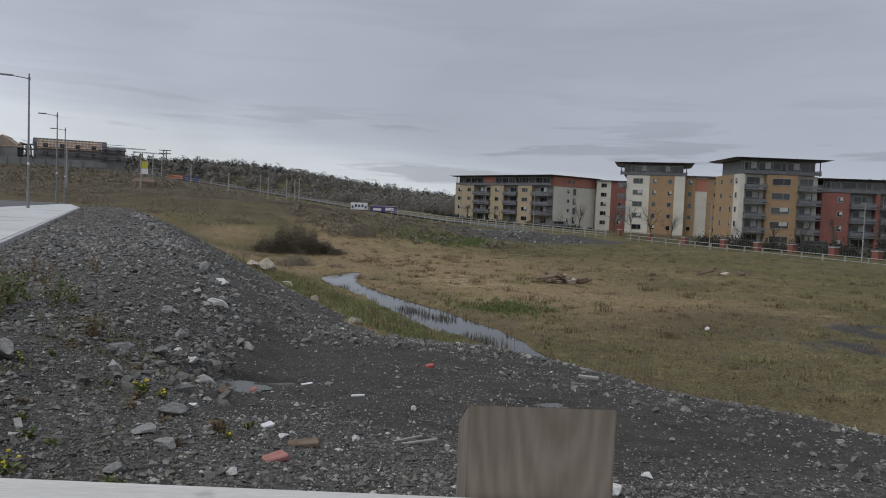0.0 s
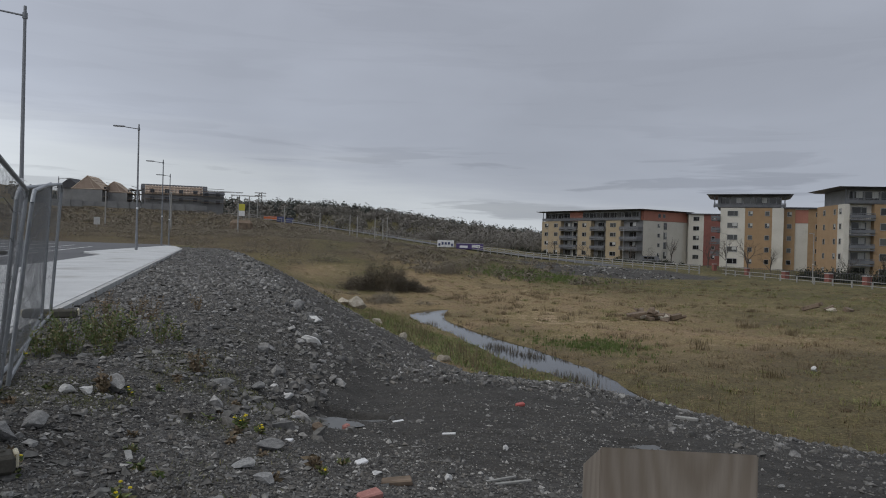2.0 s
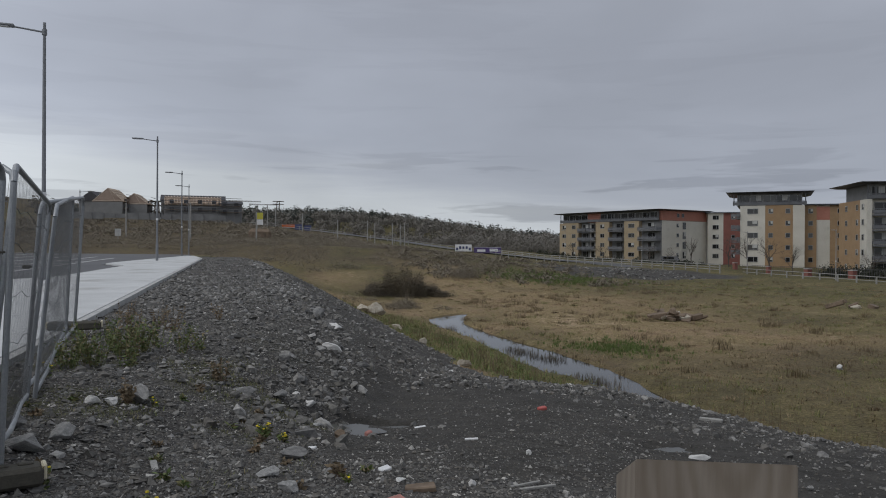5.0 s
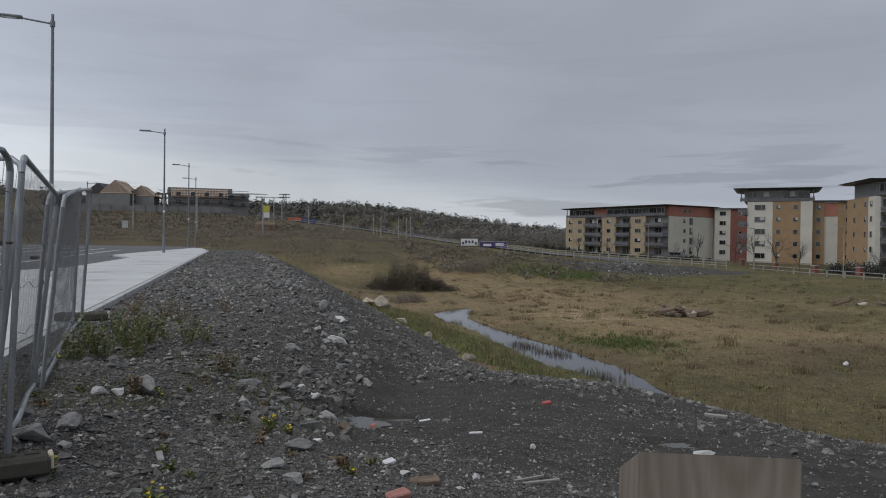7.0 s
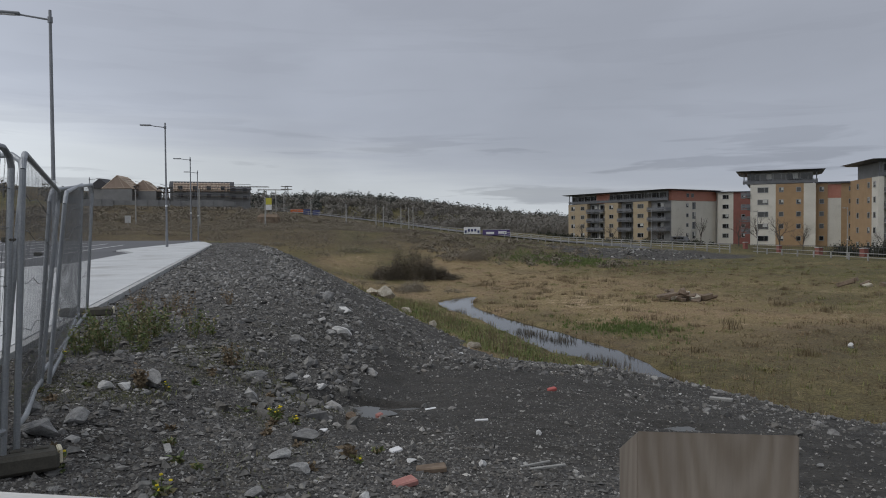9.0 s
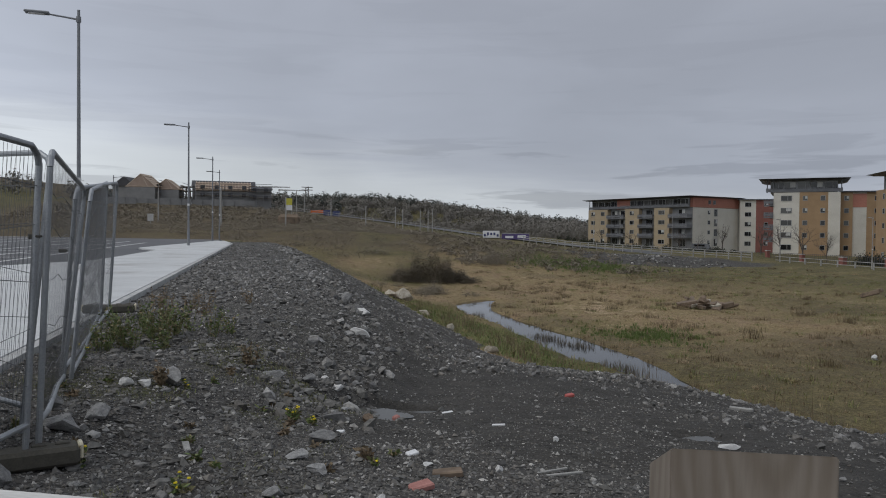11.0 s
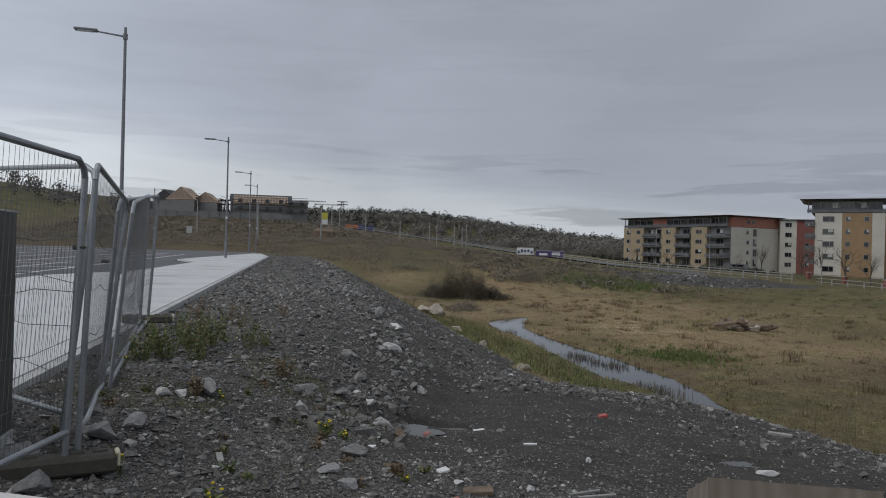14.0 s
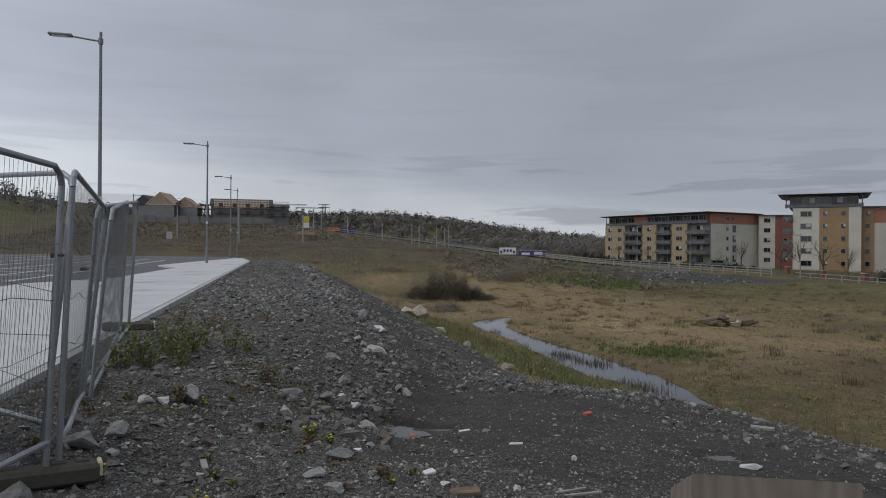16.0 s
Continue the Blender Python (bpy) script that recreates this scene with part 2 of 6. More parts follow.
M_BALC = make_mat("grey_balcony_steel", (0.10, 0.105, 0.115), (0.17, 0.175, 0.185), 1.0, 20, 0.5, 0.0)
M_BLIND = make_mat("pale_blind", (0.4, 0.4, 0.38), (0.55, 0.55, 0.52), 2.0, 20, 0.8, 0.0)
M_PINE = make_mat("new_timber", (0.40, 0.32, 0.25), (0.54, 0.45, 0.36), 1.0, 12, 0.8, 0.1)
M_BLOCK = make_mat("grey_blockwork", (0.34, 0.34, 0.335), (0.5, 0.5, 0.49), 0.4, 8, 0.9, 0.2)
M_SLATE = make_mat("dark_slate", (0.035, 0.035, 0.04), (0.06, 0.06, 0.065), 0.5, 8, 0.7, 0.1)
M_PURPLE = make_mat("purple_panel", (0.05, 0.035, 0.12), (0.085, 0.055, 0.17), 0.5, 8, 0.5, 0.0)
M_BLUE = make_mat("blue_panel", (0.04, 0.05, 0.12), (0.06, 0.075, 0.17), 0.5, 8, 0.5, 0.0)
M_SIGN = make_mat("yellow_sign", (0.46, 0.42, 0.04), (0.58, 0.54, 0.08), 1.0, 10, 0.5, 0.0)
M_ORANGE = make_mat("orange_barrier", (0.5, 0.1, 0.03), (0.6, 0.16, 0.05), 1.0, 10, 0.6, 0.0)
M_BARK = make_mat("grey_bark", (0.06, 0.05, 0.042), (0.12, 0.10, 0.085), 4.0, 40, 0.95, 0.3)
M_DEBRIS = make_mat("old_broken_timber", (0.09, 0.065, 0.045), (0.24, 0.18, 0.13), 1.5, 12, 0.9, 0.4, 0.02)
M_STRAW = island_mat("straw_grass", [(0.23, 0.16, 0.09), (0.38, 0.285, 0.18), (0.28, 0.215, 0.115), (0.21, 0.135, 0.08), (0.33, 0.25, 0.15)])
M_GREEN = island_mat("green_grass", [(0.145, 0.17, 0.05), (0.205, 0.205, 0.076), (0.26, 0.225, 0.105), (0.13, 0.17, 0.045), (0.21, 0.175, 0.085)])
M_BRIGHT = island_mat("bright_green_grass", [(0.08, 0.12, 0.03), (0.125, 0.17, 0.045), (0.105, 0.145, 0.038)])
M_REED = island_mat("brown_reed", [(0.119, 0.085, 0.051), (0.187, 0.145, 0.0765), (0.153, 0.119, 0.0765)])
M_HEATH = island_mat("brown_scrub", [(0.165, 0.136, 0.105), (0.20, 0.166, 0.13), (0.18, 0.164, 0.11), (0.215, 0.182, 0.142)])
M_WEED = island_mat("weed_leaf", [(0.085, 0.125, 0.038), (0.13, 0.17, 0.055), (0.17, 0.17, 0.07), (0.21, 0.155, 0.09)])
M_DRY = island_mat("dry_weed", [(0.15, 0.105, 0.065), (0.21, 0.16, 0.10), (0.13, 0.10, 0.06)])
M_FLOWER = island_mat("yellow_flower", [(0.6, 0.45, 0.01), (0.75, 0.6, 0.02)])
M_EVER = island_mat("evergreen_foliage", [(0.05, 0.056, 0.047), (0.06, 0.066, 0.054), (0.072, 0.077, 0.063)])
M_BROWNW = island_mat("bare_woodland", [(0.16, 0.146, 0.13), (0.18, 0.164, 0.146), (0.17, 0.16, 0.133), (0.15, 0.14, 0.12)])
M_MOSS = island_mat("low_green_cover", [(0.11, 0.13, 0.05), (0.145, 0.158, 0.065), (0.18, 0.155, 0.09), (0.125, 0.14, 0.055)])
M_BRAMBLE = island_mat("bramble_twigs", [(0.07, 0.055, 0.04), (0.10, 0.08, 0.058), (0.085, 0.075, 0.045), (0.12, 0.095, 0.07)])
M_TWIG = island_mat("bare_twigs", [(0.07, 0.055, 0.045), (0.11, 0.09, 0.075)])
M_HEDGE = island_mat("dark_hedge", [(0.02, 0.026, 0.014), (0.035, 0.04, 0.022), (0.045, 0.045, 0.03)])
M_LIP = island_mat("pale_rubble", [(0.08, 0.0776, 0.072), (0.16, 0.156, 0.144), (0.12, 0.112, 0.1), (0.24, 0.232, 0.216), (0.096, 0.0944, 0.092), (0.336, 0.328, 0.312)], 0.8, 0.4)
M_WIRE = make_mat("dull_fence_wire", (0.075, 0.08, 0.085), (0.13, 0.135, 0.14), 5.0, 90, 0.6, 0.0, metal=0.3)
M_RUST = island_mat("rusty_grass", [(0.0936, 0.0624, 0.0351), (0.125, 0.0819, 0.0429), (0.156, 0.109, 0.0585), (0.101, 0.078, 0.039)])
M_GRAVEL = island_mat("loose_gravel", [(0.050, 0.049, 0.048), (0.141, 0.137, 0.128), (0.084, 0.081, 0.074), (0.246, 0.239, 0.220), (0.067, 0.066, 0.064), (0.185, 0.170, 0.148), (0.078, 0.072, 0.063), (0.152, 0.148, 0.142), (0.482, 0.465, 0.431)], 0.75, 0.4)

M_GLASS = bpy.data.materials.new("dark_window_glass")
M_GLASS.use_nodes = True
gb = M_GLASS.node_tree.nodes["Principled BSDF"]
gb.inputs["Base Color"].default_value, gb.inputs["Roughness"].default_value = (0.025, 0.028, 0.032, 1), 0.08
gi = M_GLASS.node_tree.nodes.new("ShaderNodeObjectInfo")
gr = M_GLASS.node_tree.nodes.new("ShaderNodeValToRGB")
gr.color_ramp.elements[0].color, gr.color_ramp.elements[1].color = (0.012, 0.013, 0.015, 1), (0.09, 0.09, 0.085, 1)
gr.color_ramp.elements[0].position = 0.3
M_GLASS.node_tree.links.new(gi.outputs["Random"], gr.inputs[0])
M_GLASS.node_tree.links.new(gr.outputs[0], gb.inputs["Base Color"])

M_SILT = make_mat("silty_puddle_water", (0.06, 0.06, 0.055), (0.09, 0.09, 0.082), 2.0, 30, 0.3, 0.0)

M_WATER = bpy.data.materials.new("still_water")
M_WATER.use_nodes = True
wb = M_WATER.node_tree.nodes["Principled BSDF"]
wb.inputs["Base Color"].default_value, wb.inputs["Roughness"].default_value, wb.inputs["IOR"].default_value = (0.02, 0.022, 0.02, 1), 0.04, 1.33
wb.inputs["Specular IOR Level"].default_value = 0.9
wno = M_WATER.node_tree.nodes.new("ShaderNodeTexNoise")
wno.inputs["Scale"].default_value = 3.0
wbu = M_WATER.node_tree.nodes.new("ShaderNodeBump")
wbu.inputs["Strength"].default_value, wbu.inputs["Distance"].default_value = 0.08, 0.02
wtc = M_WATER.node_tree.nodes.new("ShaderNodeTexCoord")
M_WATER.node_tree.links.new(wtc.outputs["Object"], wno.inputs["Vector"])
M_WATER.node_tree.links.new(wno.outputs[0], wbu.inputs["Height"])
M_WATER.node_tree.links.new(wbu.outputs[0], wb.inputs["Normal"])


def ground_material():
    """Gravel, mud, grass and heath by where each grows (attribute zone: red gravel, green grass, blue straw)."""
    m = bpy.data.materials.new("waste_ground")
    m.use_nodes = True
    n, lk = m.node_tree.nodes, m.node_tree.links
    b = n["Principled BSDF"]
    b.inputs["Specular IOR Level"].default_value = 0.25
    at = n.new("ShaderNodeAttribute")
    at.attribute_name = "zone"
    sp = n.new("ShaderNodeSeparateColor")
    lk.new(at.outputs["Color"], sp.inputs[0])
    co = n.new("ShaderNodeTexCoord")

    def tex(kind, scale, detail=5.0, **kw):
        q = n.new(kind)
        q.inputs["Scale"].default_value = scale
        if kind == "ShaderNodeTexNoise":
            q.inputs["Detail"].default_value, q.inputs["Roughness"].default_value = detail, 0.62
        lk.new(co.outputs["Object"], q.inputs["Vector"])
        return q

    def ramp(src, *stops):
        r = n.new("ShaderNodeValToRGB")
        e = r.color_ramp.elements
        while len(e) < len(stops):
            e.new(0.5)
        for k, (p, c) in enumerate(stops):
            e[k].position, e[k].color = p, (*c, 1)
        lk.new(src, r.inputs[0])
        return r.outputs[0]

    def mix(fac, a, c, blend="MIX"):
        q = n.new("ShaderNodeMix")
        q.data_type, q.blend_type = "RGBA", blend
        if isinstance(fac, float):
            q.inputs[0].default_value = fac
        else:
            lk.new(fac, q.inputs[0])
        lk.new(a, q.inputs[6])
        lk.new(c, q.inputs[7])
        return q.outputs[2]

    vor = tex("ShaderNodeTexVoronoi", 16.0)
    vor2 = tex("ShaderNodeTexVoronoi", 42.0)
    cell = n.new("ShaderNodeSeparateColor")
    lk.new(vor.outputs["Color"], cell.inputs[0])
    cell2 = n.new("ShaderNodeSeparateColor")
    lk.new(vor2.outputs["Color"], cell2.inputs[0])
    g1 = ramp(cell.outputs[0], (0.0, (0.0345, 0.0345, 0.0368)), (0.6, (0.0805, 0.0805, 0.0816)), (0.93, (0.127, 0.125, 0.122)), (1.0, (0.276, 0.27, 0.259)))
    g2 = ramp(cell2.outputs[0], (0.0, (0.0345, 0.0345, 0.0356)), (0.8, (0.0975, 0.0966, 0.0948)), (1.0, (0.218, 0.213, 0.201)))
    big = tex("ShaderNodeTexNoise", 0.55)
    mid = tex("ShaderNodeTexNoise", 3.0)
    gravel = mix(ramp(mid.outputs[0], (0.4, (0, 0, 0)), (0.6, (1, 1, 1))), g1, g2)
    tone = ramp(big.outputs[0], (0.35, (0.76, 0.70, 0.64)), (0.65, (1.24, 1.2, 1.13)))
    gravel = mix(1.0, gravel, tone, "MULTIPLY")
    fin = tex("ShaderNodeTexNoise", 30.0)
    mud = ramp(fin.outputs[0], (0.3, (0.030, 0.028, 0.025)), (0.7, (0.066, 0.062, 0.055)))
    mud = mix(1.0, mud, ramp(mid.outputs[0], (0.35, (0.6, 0.58, 0.55)), (0.65, (1.2, 1.18, 1.14))), "MULTIPLY")
    # grass: patches of olive, straw and rust, with fine streaks
    gb1 = tex("ShaderNodeTexNoise", 0.16)
    gb2 = tex("ShaderNodeTexNoise", 1.3)
    gb3 = tex("ShaderNodeTexNoise", 9.0)
    gm = n.new("ShaderNodeMath")
    gm.operation = "MULTIPLY_ADD"
    gm.inputs[1].default_value = 0.5
    lk.new(gb1.outputs[0], gm.inputs[0])
    gm2 = n.new("ShaderNodeMath")
    gm2.operation = "MULTIPLY"
    gm2.inputs[1].default_value = 0.5
    lk.new(gb2.outputs[0], gm2.inputs[0])
    lk.new(gm2.outputs[0], gm.inputs[2])
    green = ramp(gm.outputs[0], (0.36, (0.05, 0.053, 0.022)), (0.48, (0.088, 0.082, 0.034)), (0.58, (0.14, 0.122, 0.053)))
    straw = ramp(gm.outputs[0], (0.36, (0.17, 0.115, 0.068)), (0.45, (0.29, 0.215, 0.13)), (0.53, (0.22, 0.175, 0.085)), (0.62, (0.38, 0.29, 0.19)))
    heath = ramp(gm.outputs[0], (0.35, (0.068, 0.054, 0.034)), (0.5, (0.104, 0.082, 0.049)), (0.65, (0.132, 0.11, 0.058)))
    grass = mix(sp.outputs[2], heath, straw)
    grass = mix(sp.outputs[1], grass, green)
    gb4 = tex("ShaderNodeTexNoise", 45.0)
    streak = ramp(gb3.outputs[0], (0.32, (0.5, 0.48, 0.46)), (0.68, (1.4, 1.38, 1.32)))
    streak = mix(1.0, streak, ramp(gb4.outputs[0], (0.3, (0.6, 0.6, 0.6)), (0.7, (1.35, 1.35, 1.35))), "MULTIPLY")
    grass = mix(1.0, grass, streak, "MULTIPLY")
    at2 = n.new("ShaderNodeAttribute")
    at2.attribute_name = "mud"
    earth = mix(at2.outputs["Fac"], gravel, mud)
    at3 = n.new("ShaderNodeAttribute")
    at3.attribute_name = "moss"
    mossy = ramp(fin.outputs[0], (0.35, (0.045, 0.048, 0.024)), (0.65, (0.105, 0.105, 0.052)))
    cover = n.new("ShaderNodeMath")
    cover.operation = "MULTIPLY"
    lk.new(at3.outputs["Fac"], cover.inputs[0])
    lk.new(ramp(tex("ShaderNodeTexNoise", 7.0).outputs[0], (0.42, (0, 0, 0)), (0.6, (1, 1, 1))), cover.inputs[1])
    earth = mix(cover.outputs[0], earth, mossy)
    brk = n.new("ShaderNodeMath")
    brk.operation = "MULTIPLY_ADD"
    brk.inputs[1].default_value = 0.6
    lk.new(mid.outputs[0], brk.inputs[0])
    sub = n.new("ShaderNodeMath")
    sub.operation = "SUBTRACT"
    sub.inputs[1].default_value = 0.3
    lk.new(sp.outputs[0], sub.inputs[0])
    lk.new(sub.outputs[0], brk.inputs[2])
    edge = ramp(brk.outputs[0], (0.42, (0, 0, 0)), (0.58, (1, 1, 1)))
    lk.new(mix(edge, grass, earth), b.inputs["Base Color"])
    wet = ramp(at2.outputs["Fac"], (0.0, (0.9, 0.9, 0.9)), (0.75, (0.85, 0.85, 0.85)), (1.0, (0.7, 0.7, 0.7)))
    lk.new(wet, b.inputs["Roughness"])
    h = n.new("ShaderNodeMath")
    h.operation = "ADD"
    lk.new(vor.outputs["Distance"], h.inputs[0])
    lk.new(fin.outputs[0], h.inputs[1])
    bp = n.new("ShaderNodeBump")
    bp.inputs["Strength"].default_value, bp.inputs["Distance"].default_value = 0.7, 0.035
    bp.invert = True
    lk.new(h.outputs[0], bp.inputs["Height"])
    lk.new(bp.outputs[0], b.inputs["Normal"])
    return m


M_GROUND = ground_material()

# ---- helpers for meshes ----
def part(name, bm, material, parent=None, label="", m=None):
    me = bpy.data.meshes.new(name)
    bm.to_mesh(me)
    bm.free()
    if material is not None:
        me.materials.append(material)
    ob = new(name, me)
    if parent is not None:
        ob.parent = parent
    if m is not None:
        ob.matrix_basis = m
    if label:
        ob["label"] = label
    return ob


def box(bm, cx, cy, cz, sx, sy, sz, rz=0.0, bevel=0.0):
    g = bmesh.ops.create_cube(bm, size=1.0, matrix=Matrix.LocRotScale((cx, cy, cz), Euler((0, 0, rz)), (sx, sy, sz)))
    if bevel:
        es = list({e for v in g["verts"] for e in v.link_edges})
        bmesh.ops.bevel(bm, geom=es, offset=bevel, segments=1, affect="EDGES", profile=0.5)
    return g


def rod(bm, a, b, r0, r1=None, seg=8):
    a, b = Vector(a), Vector(b)
    d = b - a
    m = Matrix.Translation((a + b) / 2) @ d.to_track_quat("Z", "Y").to_matrix().to_4x4()
    bmesh.ops.create_cone(bm, cap_ends=True, segments=seg, radius1=r0, radius2=r0 if r1 is None else r1, depth=d.length, matrix=m)


def value_noise(x, y, s, seed=0):
    x, y = np.asarray(x, float) / s + 1000.0 + seed * 17.3, np.asarray(y, float) / s + 1000.0 + seed * 9.1
    xi, yi = np.floor(x).astype(np.int64), np.floor(y).astype(np.int64)
    fx, fy = x - xi, y - yi
    fx, fy = fx * fx * (3 - 2 * fx), fy * fy * (3 - 2 * fy)

    def hsh(i, j):
        n = (i * 374761393 + j * 668265263 + seed * 974634777) & 0xFFFFFFFF
        n = ((n ^ (n >> 13)) * 1274126177) & 0xFFFFFFFF
        return ((n ^ (n >> 16)) & 0xFFFF) / 65535.0 - 0.5
    a, b, c, d = hsh(xi, yi), hsh(xi + 1, yi), hsh(xi, yi + 1), hsh(xi + 1, yi + 1)
    return (a * (1 - fx) + b * fx) * (1 - fy) + (c * (1 - fx) + d * fx) * fy


def step(v, a, b):
    t = np.clip((np.asarray(v, float) - a) / (b - a), 0, 1)
    return t * t * (3 - 2 * t)


def soft(v, k):
    return 0.5 * (v + np.sqrt(v * v + k * k))


def smax(a, b, k):
    return 0.5 * (a + b + np.sqrt((a - b) ** 2 + k * k))


# ---- lie of the land ----
KERB = -2.55


def stream_banks(y):
    """The stream's left and right edge."""
    y = np.asarray(y, float)
    left = np.interp(y, [-10, 22, 28, 29.6, 32, 37, 42, 47, 53, 56, 59], [14.0, 14.1, 14.1, 13.7, 13.4, 13.8, 13.9, 13.5, 14.1, 15.0, 17.2])
    right = np.interp(y, [-10, 21, 24.5, 28, 32, 35, 39, 44, 50, 53, 56, 59], [13.6, 13.8, 15.7, 16.2, 16.5, 16.45, 16.4, 16.1, 16.2, 16.8, 17.8, 19.2])
    return left, right


def stream_x(y):
    a, b = stream_banks(y)
    return (a + b) / 2


def edge_x(y):
    """The road's near edge, east of the basin."""
    return np.interp(y, [-60, 40, 60, 110, 165, 195, 226, 275, 330, 500], [88, 86, 85, 80, 62, 54, 44, 12, -60, -300])


def edge_z(y):
    return np.interp(y, [-60, 40, 67, 110, 153, 165, 195, 226, 275, 400], [-4.2, -3.7, -3.3, -2.5, -1.3, -0.5, 1.1, 3.6, 9.0, 13.0])


def track_edge(y):
    """Foot of the stony bank, where the worn track begins."""
    return np.interp(y, [3, 5.3, 6.8, 8.5, 10.8, 13.6, 15.9, 18, 24], [-0.4, 0.1, 0.4, 0.85, 1.4, 2.0, 2.4, 2.9, 3.4])


def hollow(x, y):
    """Dip worn along the foot of the bank."""
    return 0.2 * np.exp(-((x - track_edge(y) - 0.75) / 0.75) ** 2) * step(y, 5.5, 8.0) * (1 - step(y, 14, 18))


POOLS = ((1.4, 9.55, 0.52, 0.42), (2.0, 10.15, 0.42, 0.16), (5.15, 7.9, 0.34, 0.24))


def land(x, y, fine=True):
    """Height of the ground at x, y."""
    x, y = np.asarray(x, float), np.asarray(y, float)
    pave = 0.02 + 0.005 * np.clip(y, -20, 90)
    xs = np.interp(y, [-5, 4, 6, 10, 15, 20, 28, 60, 80], [-2.0, -2.0, -1.4, -0.4, 0.7, 1.5, 2.2, 2.2, 1.5])
    mound = pave - 0.5 * soft(x - xs, 0.7) - 0.09 * soft(y - 86, 6)
    track = 0.12 - 0.097 * x - 0.07 * np.maximum(y, -3) - 0.15 * soft(y - 16.5, 1.0) - 0.45 * soft(x - np.interp(y, [0, 13, 18], [9.8, 9.6, 8.3]), 0.8) - hollow(x, y)
    near = smax(mound, track, 0.12)
    basin = smax(-2.65 - 0.27 * (x - 7.6), np.full_like(x, -4.0) + 0.5 * step(x, 24, 70), 0.4)
    ex, ez = edge_x(y), edge_z(y)
    bank = np.where(x < ex, ez - 0.1 - np.interp(y, [60, 85, 100], [0.07, 0.15, 0.3]) * soft(ex - 1.5 - x, 1.0),
                    ez - 0.1 - 1.5 * step(x - ex, 1.0, 4.0) * (1 - step(y, 112, 150)) - 0.06 * np.clip(x - ex, 0, 60) * step(y, 120, 190) - 5.0 * step(x - ex, 12, 60) * step(y, 215, 260))
    basin = smax(basin, bank, 0.5)
    # heath and wooded hill to the north
    north = np.interp(y, [-500, 55, 72, 88, 104, 118, 150, 178, 228, 255, 300, 450, 650, 2500],
                      [-12, -6, -4.2, -2.2, -0.1, 1.6, 2.5, 3.7, 8.3, 10.4, 12.5, 16.5, 24, 24])
    east = step(x, 5, 75) * (1 - step(y, 130, 170))
    blend = step(x - ex, -50, -3) * step(y, 95, 135) * (1 - step(y, 290, 390))
    north = (north - 3.0 * east) * (1 - blend) + (ez - 0.5) * blend
    north = north - 14.0 * step(x, 50, 220) * step(y, 240, 380) - 16.0 * step(x - ex, -4, 14) * (1 - step(y, 290, 390))
    z = smax(np.maximum(near, basin), north, 0.6)
    west = np.maximum(pave - 0.15, np.where(x < KERB, north, -9)) + 12 * step(-x, 60, 130) * step(y, 120, 280)
    z = np.where(x < KERB, west, z)
    z = z - 7.0 * step(x, 200, 700)
    bank_l, bank_r = stream_banks(y)
    d = np.maximum(bank_l - x, x - bank_r) + 0.45 * value_noise(x, y, 1.6, 31)
    ch = (1 - step(d, -1.1, 0.6)) * step(y, -10, 2) * (1 - step(y, 58, 60))
    z = z - 0.75 * ch * step(-z, 2.6, 3.6)
    if fine:
        n = 0.05 * value_noise(x, y, 0.9, 1) + 0.03 * value_noise(x, y, 0.33, 2) + 0.2 * value_noise(x, y, 4.0, 3)
        n = n + 0.5 * value_noise(x, y, 13.0, 7) * step(x, 20, 26) * (1 - step(x, 72, 80))
        z = z + n * step(x, KERB, KERB + 1.2)
        z = z + step(-z, 2.6, 3.2) * (0.12 * value_noise(x, y, 0.8, 5) + 0.16 * value_noise(x, y, 2.3, 6) * step(np.abs(x - stream_x(y)), 3, 5))
    for px_, py_, rx_, ry_ in POOLS:
        k = 1 - step(np.hypot((x - px_) / rx_, (y - py_) / ry_) + 0.5 * value_noise(x, y, 0.3, 61), 0.5, 1.7)
        z = z + (pool_z(px_, py_) - z) * k
    return z


def pool_z(x, y):
    return 0.03 - 0.097 * x - 0.07 * y - float(hollow(x, y))


def land_at(x, y):
    return float(land(np.array([x]), np.array([y]))[0])

# ---- ground, water, pavement, roads ----
def mesh_np(name, verts, faces, material, parent=None):
    """A mesh from arrays: verts n x 3, faces m x 3 or m x 4."""
    me = bpy.data.meshes.new(name)
    verts, faces = np.asarray(verts, np.float32), np.asarray(faces, np.int32)
    k = faces.shape[1]
    me.vertices.add(len(verts))
    me.vertices.foreach_set("co", verts.ravel())
    me.loops.add(faces.size)
    me.loops.foreach_set("vertex_index", faces.ravel())
    me.polygons.add(len(faces))
    me.polygons.foreach_set("loop_start", np.arange(0, faces.size, k, dtype=np.int32))
    me.polygons.foreach_set("use_smooth", np.zeros(len(faces), bool))
    me.update(calc_edges=True)
    me.materials.append(material)
    ob = new(name, me)
    ob.parent = parent
    return ob


def spaced(a, b, fine, far, k):
    out, s = [a], fine
    while out[-1] < b:
        out.append(out[-1] + s)
        if out[-1] >= far:
            s *= k
    return out


gx = np.array(sorted([-v for v in spaced(0.1, 1600, 0.1, 3.2, 1.1)] + spaced(0.0, 1900, 0.12, 10, 1.04)))
gy = np.array(sorted([-v for v in spaced(0.1, 500, 0.3, 1, 1.3)] + spaced(0.0, 2600, 0.12, 17, 1.025)))
GX, GY = np.meshgrid(gx, gy)
GZ = land(GX, GY)


